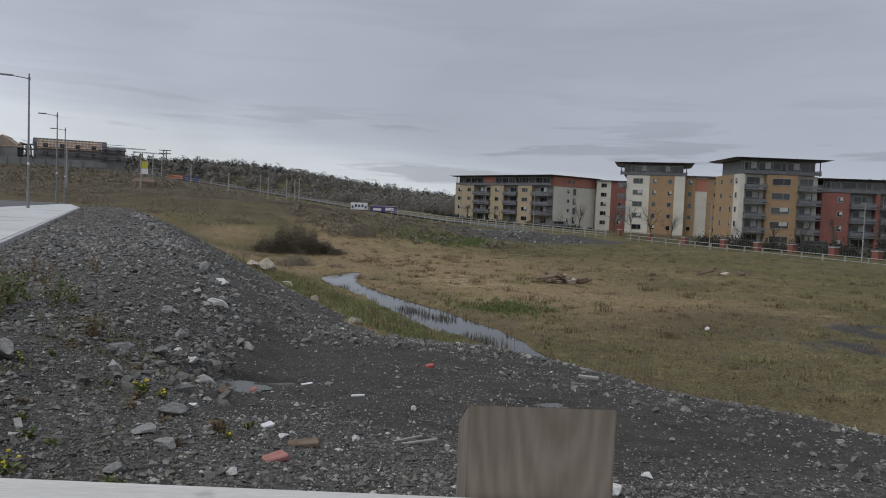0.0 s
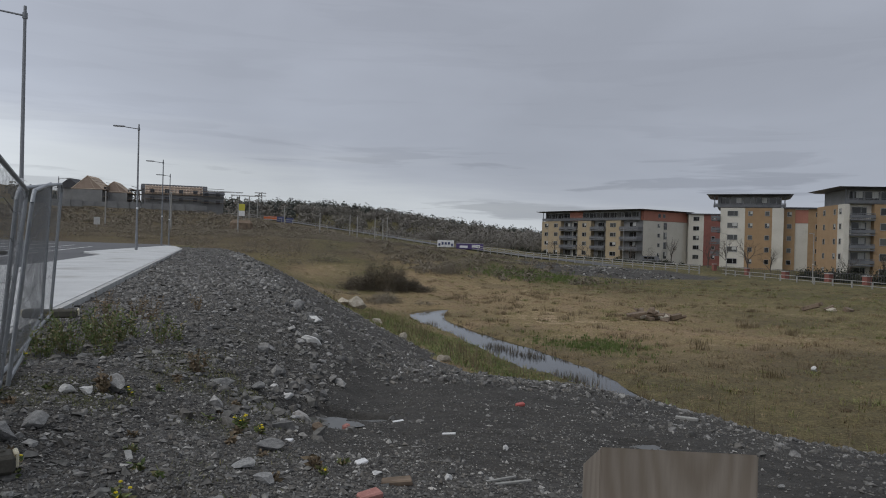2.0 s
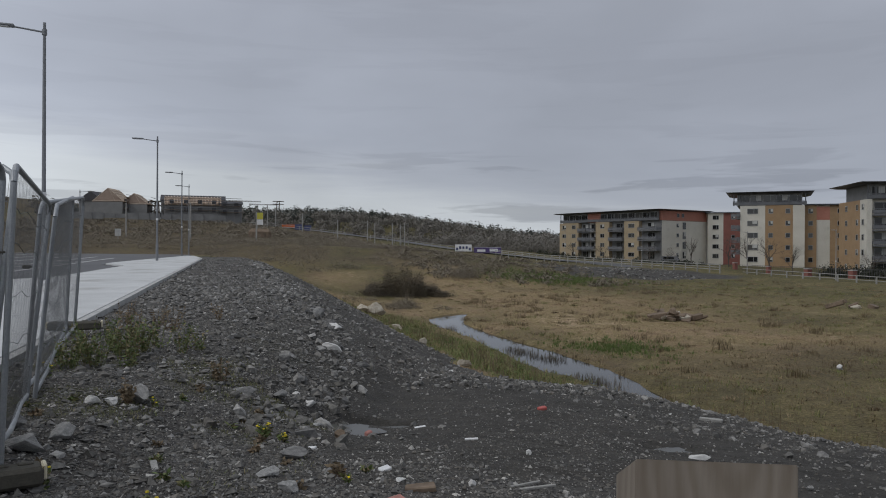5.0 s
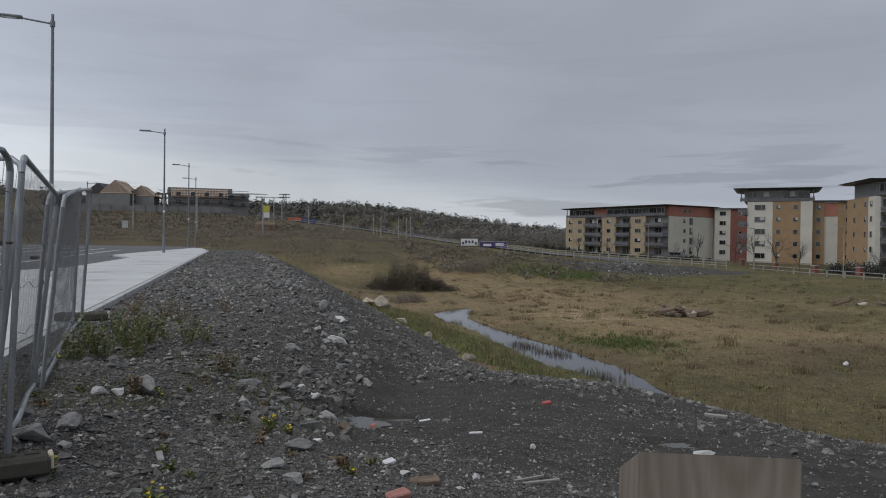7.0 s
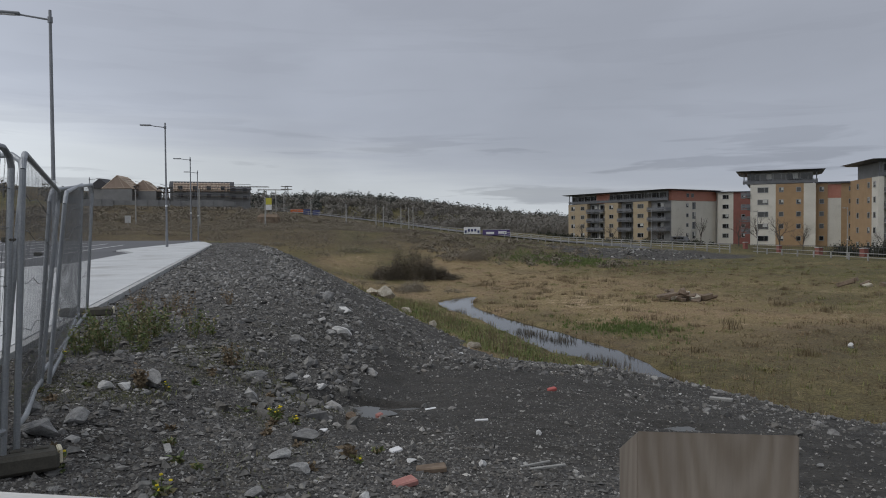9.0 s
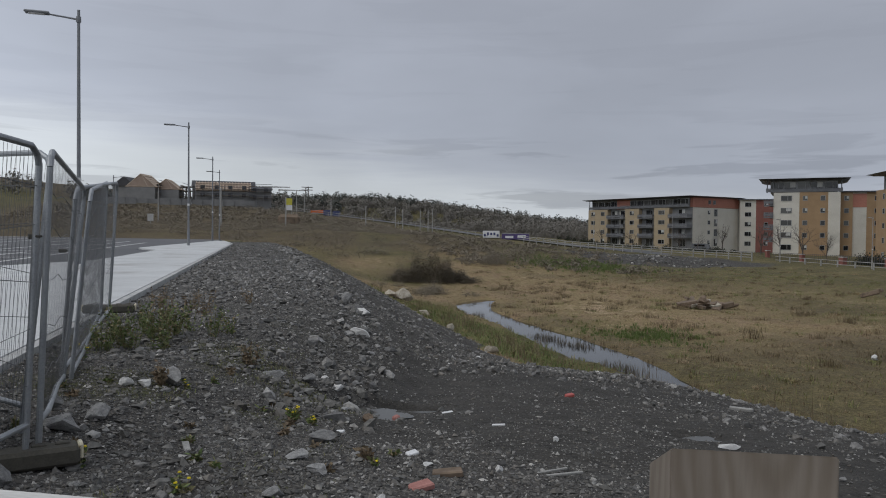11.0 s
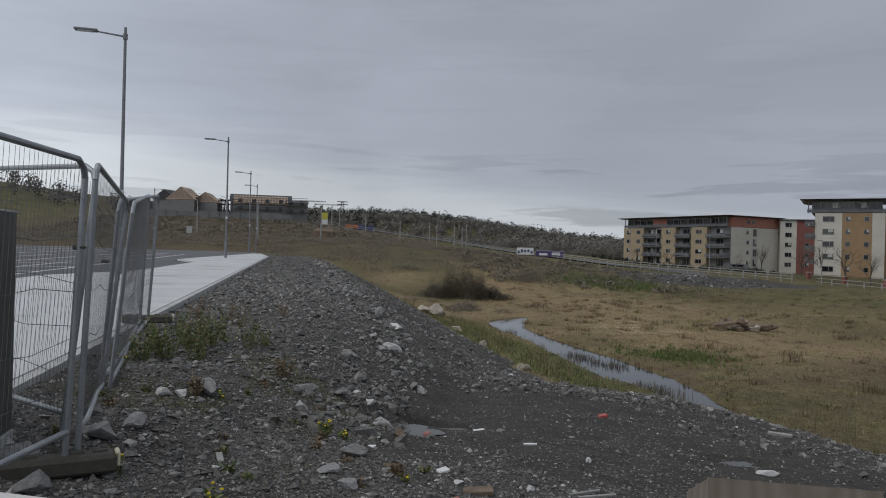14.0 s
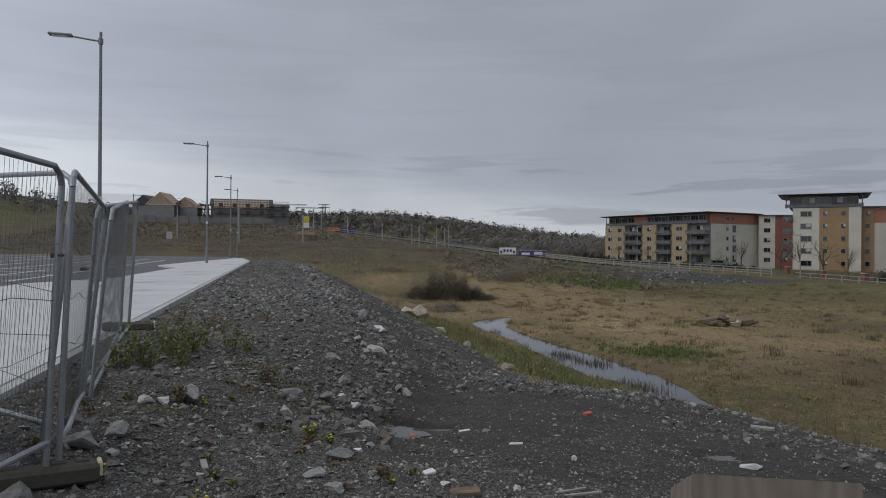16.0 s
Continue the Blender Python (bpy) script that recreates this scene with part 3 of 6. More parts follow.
def moss_share(x, y):
    """Low green cover between the stones of the near bank."""
    k = step(value_noise(x, y, 1.3, 51) + 0.5 * value_noise(x, y, 0.4, 52), -0.22, 0.22)
    return k * (1 - step(y + 0.3 * x, 9.0, 15.0)) * (1 - step(x - track_edge(y), -0.3, 0.5))


def zones(x, y, z):
    """Shares of bare gravel, green grass, straw and mud."""
    smooth = land(x, y, False)
    nz = value_noise(x, y, 2.2, 11) + 0.6 * value_noise(x, y, 0.7, 12)
    pave = 0.02 + 0.005 * y
    toe = x + 1.1 * nz - np.interp(y, [0, 12, 18, 22, 40, 55, 80], [10.7, 10.5, 8.9, 7.5, 7.4, 6.5, 4.5])
    gravel = 1 - step(toe, -0.35, 0.35)
    gravel = gravel * (1 - step(y + 3 * nz, 82, 90))
    rub = step(x + 4 * nz, 46, 52) * (1 - step(x - edge_x(y), -3, -1)) * step(y + 2 * nz, 96, 102) * (1 - step(y + 4 * nz, 126, 138))
    gravel = np.maximum(gravel, rub)
    side = step(x, 24, 30) * (1 - step(x, 42, 50)) * (1 - step(y, 24, 30)) * step(y, 8, 14)
    gravel = np.maximum(gravel, 0.95 * side * step(nz, -0.25, 0.3))
    sx = stream_x(y)
    wet = 1 - step(np.abs(x - sx), 2.0, 7.5)
    strip = step(x, 7.2, 8.2) * (1 - step(x, 13.2, 14.2)) * (1 - step(y + 5 * nz, 40, 50)) * (0.55 + 0.6 * value_noise(x, y, 1.7, 41))
    patch = np.exp(-(((x - 20.4) / 2.4) ** 2 + ((y - 36) / 3.0) ** 2)) + np.exp(-(((x - 43) / 8) ** 2 + ((y - 95) / 5) ** 2))
    green = 0.5 * wet * step(value_noise(x, y, 5, 15), -0.2, 0.2) + strip + patch
    green = green + 0.8 * step(value_noise(x, y, 22, 16) + 0.5 * value_noise(x, y, 6, 23) + 0.012 * (x - 40), -0.35, 0.12) * step(x, 26, 40)
    green = green + 0.9 * step(value_noise(x, y, 14, 17), -0.4, 0.0) * step(y, 66, 80) * (1 - step(y, 90, 108)) * (1 - step(x, 12, 26))
    green = green + 0.6 * (1 - step(y + 5 * nz, 20, 34)) * step(x, 14, 24)
    straw = 0.9 * step(value_noise(x, y, 9, 18), -0.32, 0.05) * (1 - step(y + 4 * nz, 92, 108))
    straw = straw * (1 - 0.7 * (1 - step(y + 6 * nz, 26, 44)) * step(x, 9, 13))
    mead = np.exp(-(((x - 34) / 16) ** 2 + ((y - 66) / 24) ** 2)) * step(x, 18, 24)
    straw = straw + mead
    green = green * (1 - 0.75 * np.clip(mead, 0, 1))
    green = green + step(-x, 58, 72) * step(y, 180, 210) * (1 - step(y, 290, 330))
    straw = np.where(x > 60, np.maximum(straw, 0.45), straw) * (1 - 0.35 * step(x, 40, 56) * step(value_noise(x, y, 7, 43), -0.3, 0.2))
    mud = np.exp(-(((x - 3.6) / 2.6) ** 2 + ((y - 9.5) / 3.4) ** 2)) * 1.3 + 0.8 * np.exp(-(((x - 3.5) / 2.2) ** 2 + ((y - 14.5) / 2.5) ** 2))
    mud = mud + 0.9 * np.exp(-(((x - 6.0) / 2.2) ** 2 + ((y - 6.5) / 4.0) ** 2))
    mud = mud * (0.55 + 0.9 * (value_noise(x, y, 1.6, 19) + 0.5))
    toe_x = track_edge(y)
    worn = step(x - toe_x + 0.5 * nz, 0.0, 0.5) * step(y + 0.5 * x + 1.2 * nz, 6.2, 7.6) * (1 - step(x + 0.8 * nz, 8.4, 10.0)) * (1 - step(y + 1.2 * nz, 14.0, 16.0))
    mud = np.maximum(mud * 0.6, worn * (0.95 + 0.3 * nz))
    slope = step(x - np.interp(y, [14, 20, 28, 60], [2.2, 2.3, 2.6, 2.4]) + 0.4 * nz, 0, 0.8) * step(y, 14, 18)
    mud = np.maximum(mud, (0.55 + 0.5 * nz) * slope * gravel)
    return gravel, np.clip(green, 0, 1), np.clip(straw, 0, 1), np.clip(mud, 0, 1)


nyy, nxx = GX.shape
gi_ = np.arange(nxx * nyy).reshape(nyy, nxx)
gf = np.stack([gi_[:-1, :-1], gi_[:-1, 1:], gi_[1:, 1:], gi_[1:, :-1]], -1).reshape(-1, 4)
ground = mesh_np("ground", np.stack([GX, GY, GZ], -1).reshape(-1, 3), gf, M_GROUND)
ground.data.polygons.foreach_set("use_smooth", np.ones(len(gf), bool))
zg, zgr, zst, zmud = zones(GX, GY, GZ)
za = ground.data.color_attributes.new("zone", "FLOAT_COLOR", "POINT")
za.data.foreach_set("color", np.stack([zg, zgr, zst, np.ones_like(zg)], -1).ravel().astype(np.float32))
zm = ground.data.attributes.new("mud", "FLOAT", "POINT")
zm.data.foreach_set("value", zmud.ravel().astype(np.float32))
zq = ground.data.attributes.new("moss", "FLOAT", "POINT")
zq.data.foreach_set("value", moss_share(GX, GY).ravel().astype(np.float32))
tagged(ground, "rough waste ground of grey gravel, mud and straw grass", "ground", kind="structure")

# the stream, held in its channel
sy = np.linspace(-4, 59.5, 90)
sl_, sr_ = stream_banks(sy)
sv = np.concatenate([np.stack([sl_ - 0.9, sy, np.full_like(sy, -4.12)], -1), np.stack([sr_ + 0.9, sy, np.full_like(sy, -4.12)], -1)])
sf = np.array([[i, i + 90, i + 91, i + 1] for i in range(89)])
water = tagged(mesh_np("water", sv, sf, M_WATER), "still grey stream reflecting the overcast sky", "stream", kind="structure")


def puddle(x, y, rx, ry):
    """A level sheet in its hollow: the ground cuts its outline."""
    bm = bmesh.new()
    z = pool_z(x, y) + 0.022
    ring = []
    for i in range(48):
        a = i / 48 * math.tau
        k = 0.86 + 0.16 * math.sin(2 * a + 7 * x) + 0.10 * math.sin(5 * a + 3 * y) + 0.05 * math.sin(11 * a + x)
        ring.append(bm.verts.new((x + rx * k * math.cos(a), y + ry * k * math.sin(a), z)))
    bm.faces.new(ring)
    return tagged(part("puddle", bm, M_SILT), "shallow grey puddle lying in the muddy track", "puddle", kind="structure")


for pool in POOLS:
    puddle(*pool)


def pave_z(y):
    return 0.13 + 0.005 * y


# pavement slab of cast bays with joints, tapering to a tip at its far end, and a kerb along its edge
pavement = tagged(new("pavement"), "pale new concrete pavement with a kerb edge", "pavement", kind="structure")


def sloped_slab(name, outline, thick, material, parent, lift=0.0):
    bm = bmesh.new()
    top = [bm.verts.new((x, y, pave_z(y) + lift)) for x, y in outline]
    low = [bm.verts.new((x, y, pave_z(y) + lift - thick)) for x, y in outline]
    bm.faces.new(top)
    bm.faces.new(low[::-1])
    k = len(top)
    for i in range(k):
        bm.faces.new((top[i], low[i], low[(i + 1) % k], top[(i + 1) % k]))
    bmesh.ops.recalc_face_normals(bm, faces=bm.faces)
    return part(name, bm, material, parent)


def pave_left(y):
    return float(np.interp(y, [-14, 30, 32, 49.5, 50.5, 78], [-9.3, -8.6, -6.6, -5.9, -8.0, -4.6]))


y0 = -14.0
while y0 < 77:
    y1 = y0 + 4.6
    e0 = KERB - 0.14 - max(0.0, (y0 - 66) * 0.10)
    e1 = KERB - 0.14 - max(0.0, (y1 - 66) * 0.10)
    sloped_slab("slab", [(e0, y0), (e1, y1 - 0.015), (min(pave_left(y1), e1 - 0.1), y1 - 0.015), (pave_left(y0), y0)], 0.16, M_CONC, pavement)
    for q in range(2):
        a, c = y0 + q * 2.3, y0 + q * 2.3 + 2.29
        ka, kc = KERB - max(0.0, (a - 66) * 0.10), KERB - max(0.0, (c - 66) * 0.10)
        sloped_slab("kerbstone", [(ka, a), (kc, c), (kc - 0.135, c), (ka - 0.135, a)], 0.28, M_KERB, pavement, -0.012)
    y0 = y1

# the street beside it, with painted bays
road = tagged(new("road"), "dark asphalt street with painted white bay lines", "road", kind="structure")
sloped_slab("asphalt", [(-4.7, 90), (-75, 125), (-75, -14), (-9.3, -14), (-8.6, 31), (-6.6, 33), (-6.0, 49), (-8.0, 50), (-4.7, 78)], 0.1, M_ASPH, road, -0.09)
for i in range(9):
    sloped_slab("painted_line", [(-10.2 - 4.8, 20 + i * 5.2), (-10.2, 21.5 + i * 5.2), (-10.2, 21.68 + i * 5.2), (-10.2 - 4.8, 20.18 + i * 5.2)], 0.004, M_PAINT, road, -0.082)
for xx, a, c in ((-10.1, 20, 70), (-12.4, 24, 44), (-12.4, 52, 76), (-15.2, 18, 84), (-18.2, 30, 60), (-18.2, 66, 92), (-21.5, 20, 100), (-25.5, 36, 70), (-25.5, 78, 104), (-30, 40, 110), (-37, 50, 112)):
    sloped_slab("painted_line", [(xx, a), (xx, c), (xx - 0.2, c), (xx - 0.2, a)], 0.004, M_PAINT, road, -0.082)

# the far road on its embankment
fy = np.linspace(-40, 272, 105)
fx, fz = edge_x(fy), edge_z(fy)
fz = fz + 0.02 - 1.5 * (1 - step(fy, 112, 150))
rv = np.concatenate([np.stack([fx + 3.6, fy, fz], -1), np.stack([fx + 11.0, fy, fz - 0.48 * step(fy, 120, 190)], -1)])
far_road = mesh_np("road", rv, np.array([[i, i + 105, i + 106, i + 1] for i in range(104)]), M_ASPH)
tagged(far_road, "asphalt road on an embankment beyond the wetland", "road", kind="structure")

# ---- street lamps ----
def street_lamp(height, arm, dark=True):
    root = new("street_lamp")
    mt = M_LAMP if dark else M_PALE
    bm = bmesh.new()
    rod(bm, (0, 0, -0.3), (0, 0, 1.25), 0.10, 0.10, 10)
    rod(bm, (0, 0, 1.25), (0, 0, height), 0.075, 0.05, 10)
    part("column", bm, mt, root)
    bm = bmesh.new()
    rod(bm, (0, 0, height * 0.957 - 0.05), (0, 0, height * 0.957 + 0.15), 0.085, 0.085, 10)
    rod(bm, (0, 0, height * 0.957 + 0.05), (-arm, 0, height * 0.957 + 0.16), 0.035, 0.03, 8)
    part("arm", bm, mt, root)
    bm = bmesh.new()
    box(bm, -arm - 0.28, 0, height * 0.957 + 0.18, 0.8, 0.3, 0.09, bevel=0.03)
    part("lantern", bm, mt, root)
    bm = bmesh.new()
    box(bm, -arm - 0.3, 0, height * 0.957 + 0.13, 0.5, 0.22, 0.02)
    part("lens", bm, M_WHITE, root, "clear lens under the lantern")
    bm = bmesh.new()
    rod(bm, (0, 0, 2.95), (0, 0, 3.1), 0.083, 0.083, 10)
    part("band", bm, M_WHITE, root, "white band round the column")
    return root


lamp = tagged(street_lamp(9.1, 1.05), "tall grey steel street lamp beside the concrete pavement", "street lamp", "lamps along the pavement")
lamp.matrix_basis = pose(-5.4, 57.3, pave_z(57.3))
for yy, xx in ((28.8, -6.49), (84.0, -5.4), (103.5, -5.75)):
    copy_thing(lamp, pose(xx, yy, pave_z(yy)) @ Matrix.Rotation(radians(0 if yy > 30 else 4), 4, "Z"))
for xx, yy, tz in ((-21.7, 118, 180), (-21.7, 52.1, 180)):
    copy_thing(lamp, pose(xx, yy, pave_z(90), 0, 0, tz))
far_lamp = tagged(street_lamp(8.2, 0.7, False), "pale street lamp standing by the far road", "street lamp", "lamps along the far road")
far_lamp.matrix_basis = pose(93, 67.4, land_at(93, 67.4), 0, 0, 20)
for xx, yy in ((93, 95.5), (93, 116.6), (93, 153.5), (93, 195.3)):
    copy_thing(far_lamp, pose(xx, yy, land_at(xx, yy), 0, 0, 20))


# ---- temporary fence: leaning steel panels on rubber feet ----
def tube(bm, pts, r, seg=8):
    """One unbroken bent tube through the points."""
    pts = [Vector(p) for p in pts]
    rings = []
    for i, p in enumerate(pts):
        d = (pts[min(i + 1, len(pts) - 1)] - pts[max(i - 1, 0)]).normalized()
        u = d.cross(Vector((0.31, 0.17, 0.93) if abs(d.z) < 0.9 else (1, 0, 0))).normalized()
        w = d.cross(u)
        rings.append([bm.verts.new(p + (u * math.cos(k / seg * math.tau) + w * math.sin(k / seg * math.tau)) * r) for k in range(seg)])
    for a, b in zip(rings, rings[1:]):
        for k in range(seg):
            bm.faces.new((a[k], a[(k + 1) % seg], b[(k + 1) % seg], b[k]))
    bm.faces.new(rings[0][::-1])
    bm.faces.new(rings[-1])


temp_fence = tagged(new("temporary_fence"), "temporary fence of galvanised mesh panels on rubber feet", "fence")


def fence_panel(p0, p1, lean0, lean1, label, sag=0.0):
    """A panel from the foot p0 to the foot p1, its tops shifted sideways by the leans (dx, dy)."""
    p0, p1 = Vector(p0), Vector(p1)
    u0, u1 = Vector((lean0[0], lean0[1], 1.98)), Vector((lean1[0], lean1[1], 1.98))

    def at(s, h):
        return p0.lerp(p1, s) + u0.lerp(u1, s) * (h / 1.98)
    root = new("fence_panel")
    R = 0.021
    for s in (0.0, 1.0):
        bm = bmesh.new()
        rod(bm, at(s, -0.02), at(s, 1.86), R, R, 10)
        part("post", bm, M_GALV, root)
    bm = bmesh.new()
    bend = 0.035
    tube(bm, [at(0, 1.86), at(bend * 0.3, 1.93), at(bend, 1.975), at(1 - bend, 1.975), at(1 - bend * 0.3, 1.93), at(1, 1.86)], R, 10)
    part("top_rail", bm, M_GALV, root, "round-cornered steel top rail")
    bm = bmesh.new()
    tube(bm, [at(0, 0.17), at(0.3, 0.17 - sag), at(0.65, 0.17 + sag * 0.5), at(1, 0.17)], R, 10)
    part("bottom_rail", bm, M_GALV, root)
    bm = bmesh.new()
    ln = (p1 - p0).length
    k = max(8, int(ln / 0.052))
    for i in range(1, k):
        s = i / k
        w = 0.006 * math.sin(i * 1.7)
        rod(bm, at(s, 0.17), at(s + w / ln, 1.95), 0.0014, 0.0014, 3)
    part("mesh_wire", bm, M_WIRE, root, "closely spaced upright steel wires")
    for h in (0.45, 0.78, 1.12, 1.46, 1.72):
        bm = bmesh.new()
        tube(bm, [at(q / 6, h + 0.03 * math.sin(q * 2.1 + h * 9)) for q in range(7)], 0.0026, 4)
        part("cross_wire", bm, M_WIRE, root)
    root.parent = temp_fence
    root["label"] = label
    return root


def coupler(p):
    root = new("fence_clamp")
    bm = bmesh.new()
    box(bm, p[0], p[1], p[2], 0.065, 0.045, 0.035, bevel=0.006)
    rod(bm, (p[0] + 0.03, p[1] - 0.06, p[2]), (p[0] + 0.03, p[1] + 0.05, p[2]), 0.008, 0.008, 6)
    part("clamp", bm, M_RUBBER, root)
    root.parent = temp_fence
    root["label"] = "dark bolted steel clamp"


A0 = Vector((-1.54, 5.27, 0.06))
C0 = Vector((-1.93, 7.75, -0.08))
E0 = Vector((-2.27, 11.2, 0.2))
fence_panel((-1.98, 1.86, 0.10), A0, (0.03, 0.0), (0.09, 0.0), "galvanised steel mesh fence panel standing in a rubber foot", 0.06)
fence_panel(A0 + Vector((0.05, 0.10, 0.0)), C0, (0.07, 0.03), (0.20, 0.04), "leaning galvanised mesh fence panel over rubble", 0.05)
fence_panel(C0 + Vector((0.05, 0.1, 0)), E0, (0.19, 0.02), (0.09, 0.0), "galvanised mesh fence panel ending at the kerb", 0.04)
fence_panel(C0 + Vector((-0.05, 0.16, 0.02)), E0 + Vector((0.10, 0.02, 0)), (0.14, 0.02), (0.12, 0.0), "second galvanised mesh panel stacked against the first", 0.02)
fence_panel((-4.6, 8.6, 0.17), (-1.70, 5.75, 0.08), (0.02, 0.0), (0.2, 0.0), "leaning mesh fence panel behind the utility cabinet", 0.03)
coupler((-1.49, 5.28, 1.46))
coupler((-1.93, 7.8, 1.3))


def fence_foot(x, y, z, rz, label):
    root = new("fence_foot")
    bm = bmesh.new()
    box(bm, 0, 0, 0.065, 0.76, 0.2, 0.13, bevel=0.025)
    for i in range(-2, 3):
        if i:
            box(bm, i * 0.14, 0.03, 0.132, 0.09, 0.06, 0.02, bevel=0.006)
    part("block", bm, M_RUBBER, root)
    for s in (-1, 1):
        bm = bmesh.new()
        box(bm, s * 0.385, 0, 0.085, 0.03, 0.13, 0.1, bevel=0.008)
        part("end_band", bm, M_YELLOW, root, "pale yellow reflective end")
    root.matrix_basis = pose(x, y, z, 0, 0, rz)
    root.parent = temp_fence
    root["label"] = label


fence_foot(-1.60, 5.25, land_at(-1.60, 5.25) - 0.005, 17, "dark rubber fence foot with pale yellow ends")
fence_foot(-2.42, 12.6, 0.185, 6, "dark rubber fence foot lying on the kerb")

# ---- utility cabinet ----
cab = tagged(new("utility_cabinet"), "grey-green steel utility cabinet on a concrete plinth", "cabinet")
bm = bmesh.new()
box(bm, 0, 0, -0.03, 1.44, 1.0, 0.26, bevel=0.01)
part("plinth", bm, M_KERB, cab, "rough concrete plinth")
bm = bmesh.new()
box(bm, 0, 0, 0.905, 1.42, 0.98, 1.61, bevel=0.012)
part("body", bm, M_CAB, cab)
bm = bmesh.new()
box(bm, 0, 0, 1.70, 1.43, 0.99, 0.02, bevel=0.006)
part("lid", bm, M_GALV, cab, "pale edged sloping lid")
for s in (-1, 1):
    bm = bmesh.new()
    box(bm, s * 0.35, -0.497, 0.965, 0.66, 0.016, 1.4, bevel=0.005)
    d = part("door", bm, M_CAB, cab)
    bm = bmesh.new()
    box(bm, s * 0.07, -0.515, 1.0, 0.025, 0.02, 0.16, bevel=0.004)
    part("handle", bm, M_FRAME, d)
    for k in range(5):
        bm = bmesh.new()
        box(bm, s * 0.35, -0.51, 1.42 + k * 0.04, 0.4, 0.01, 0.018)
        part("vent_slot", bm, M_FRAME, d)
cab.matrix_basis = pose(-2.78, 5.42, 0.0, 0, 0, 3)

# ---- timber post-and-rail fence at the camera's side ----
FD = Vector((math.cos(radians(-24.5)), math.sin(radians(-24.5)), 0))
FN = Vector((-FD.y, FD.x, 0))
tf = tagged(new("timber_fence"), "timber post and pale-topped rail fence on gravel", "fence")


def fence_post(c, w, top, parent):
    bm = bmesh.new()
    FD = Vector((math.cos(radians(-22.6)), math.sin(radians(-22.6)), 0))
    FN = Vector((-FD.y, FD.x, 0))
    h = w / 2
    vs = []
    base = land_at(c.x, c.y) - 0.1
    for z, k in ((base, 0), (top, 1)):
        for a, b in ((-h, -h), (h, -h), (h, h), (-h, h)):
            drop = 0.055 if (k and b > 0) else 0.0
            vs.append(bm.verts.new((c.x + FD.x * a + FN.x * b, c.y + FD.y * a + FN.y * b, z - drop)))
    for f in ((3, 2, 1, 0), (4, 5, 6, 7), (0, 1, 5, 4), (1, 2, 6, 5), (2, 3, 7, 6), (3, 0, 4, 7)):
        bm.faces.new([vs[i] for i in f])
    bmesh.ops.bevel(bm, geom=list(bm.edges), offset=0.0015, segments=2, affect="EDGES")
    return part("post", bm, M_POST, parent, "square sawn timber post with a sloping top")


PD = Vector((math.cos(radians(-22.6)), math.sin(radians(-22.6)), 0))
p_c = Vector((0.298, 0.590, 0)) + PD * 0.0685 + Vector((-PD.y, PD.x, 0)) * 0.0685
fence_post(p_c, 0.137, 1.322, tf)
for k in (-1, 1):
    fence_post(p_c + FD * (2.2 * k), 0.137, 1.322, tf)
for zt in (1.238, 0.80, 0.38):
    bm = bmesh.new()
    rc = p_c - FN * (0.0685 + 0.037)
    box(bm, 0, 0, 0, 5.4, 0.07, 0.1, bevel=0.006)
    rail = part("rail", bm, M_TIMBER, tf, "timber rail, pale on top and brown on its sides", pose(rc.x, rc.y, zt - 0.05, 0, 0, -24.5))
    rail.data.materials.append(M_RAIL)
    # upward faces take the pale material, all others the brown timber
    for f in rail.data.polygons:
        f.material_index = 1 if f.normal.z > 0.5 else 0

# ---- apartment buildings beyond the far road ----
STOREY = 2.75


def shared(name, me, material, parent, m):
    """An object on a mesh that alike pieces share."""
    ob = new(name, me)
    ob.parent, ob.matrix_basis = parent, m
    return ob


def box_mesh(name, sx, sy, sz, material, bevel=0.0):
    bm = bmesh.new()
    box(bm, 0, 0, 0, sx, sy, sz, bevel=bevel)
    me = bpy.data.meshes.new(name)
    bm.to_mesh(me)
    bm.free()
    me.materials.append(material)
    return me


def frame_mesh(w, h):
    bm = bmesh.new()
    t = 0.09
    box(bm, 0, 0, h / 2 - t / 2, w, 0.12, t)
    box(bm, 0, 0, -h / 2 + t / 2, w, 0.12, t)
    for s in (-1, 1):
        box(bm, s * (w / 2 - t / 2), 0, 0, t, 0.12, h - 2 * t)
    if w > 1.3:
        box(bm, w * 0.12, 0, 0, t * 0.8, 0.1, h - 2 * t)
    me = bpy.data.meshes.new("window")
    bm.to_mesh(me)
    bm.free()
    me.materials.append(M_WFRAME)
    return me


WIN = {k: (frame_mesh(*k), box_mesh("pane", k[0] - 0.1, 0.05, k[1] - 0.1, M_GLASS), box_mesh("blind", k[0] * 0.42, 0.03, k[1] * 0.55, M_BLIND))
       for k in ((2.3, 1.25), (1.0, 1.1), (2.6, 2.1), (3.6, 1.35), (1.7, 1.25), (1.4, 2.0))}
wrand = random.Random(4)


def window(parent, m, u, v, z, key, face=0):
    fr, pane, blind = WIN[key]
    q = m @ pose(u, v, z)
    w = shared("window", fr, None, parent, q)
    shared("pane", pane, None, w, pose(0, 0.0, 0))
    if wrand.random() < 0.3:
        shared("blind", blind, None, w, pose(key[0] * 0.2, -0.03, key[1] * 0.18))
    return w


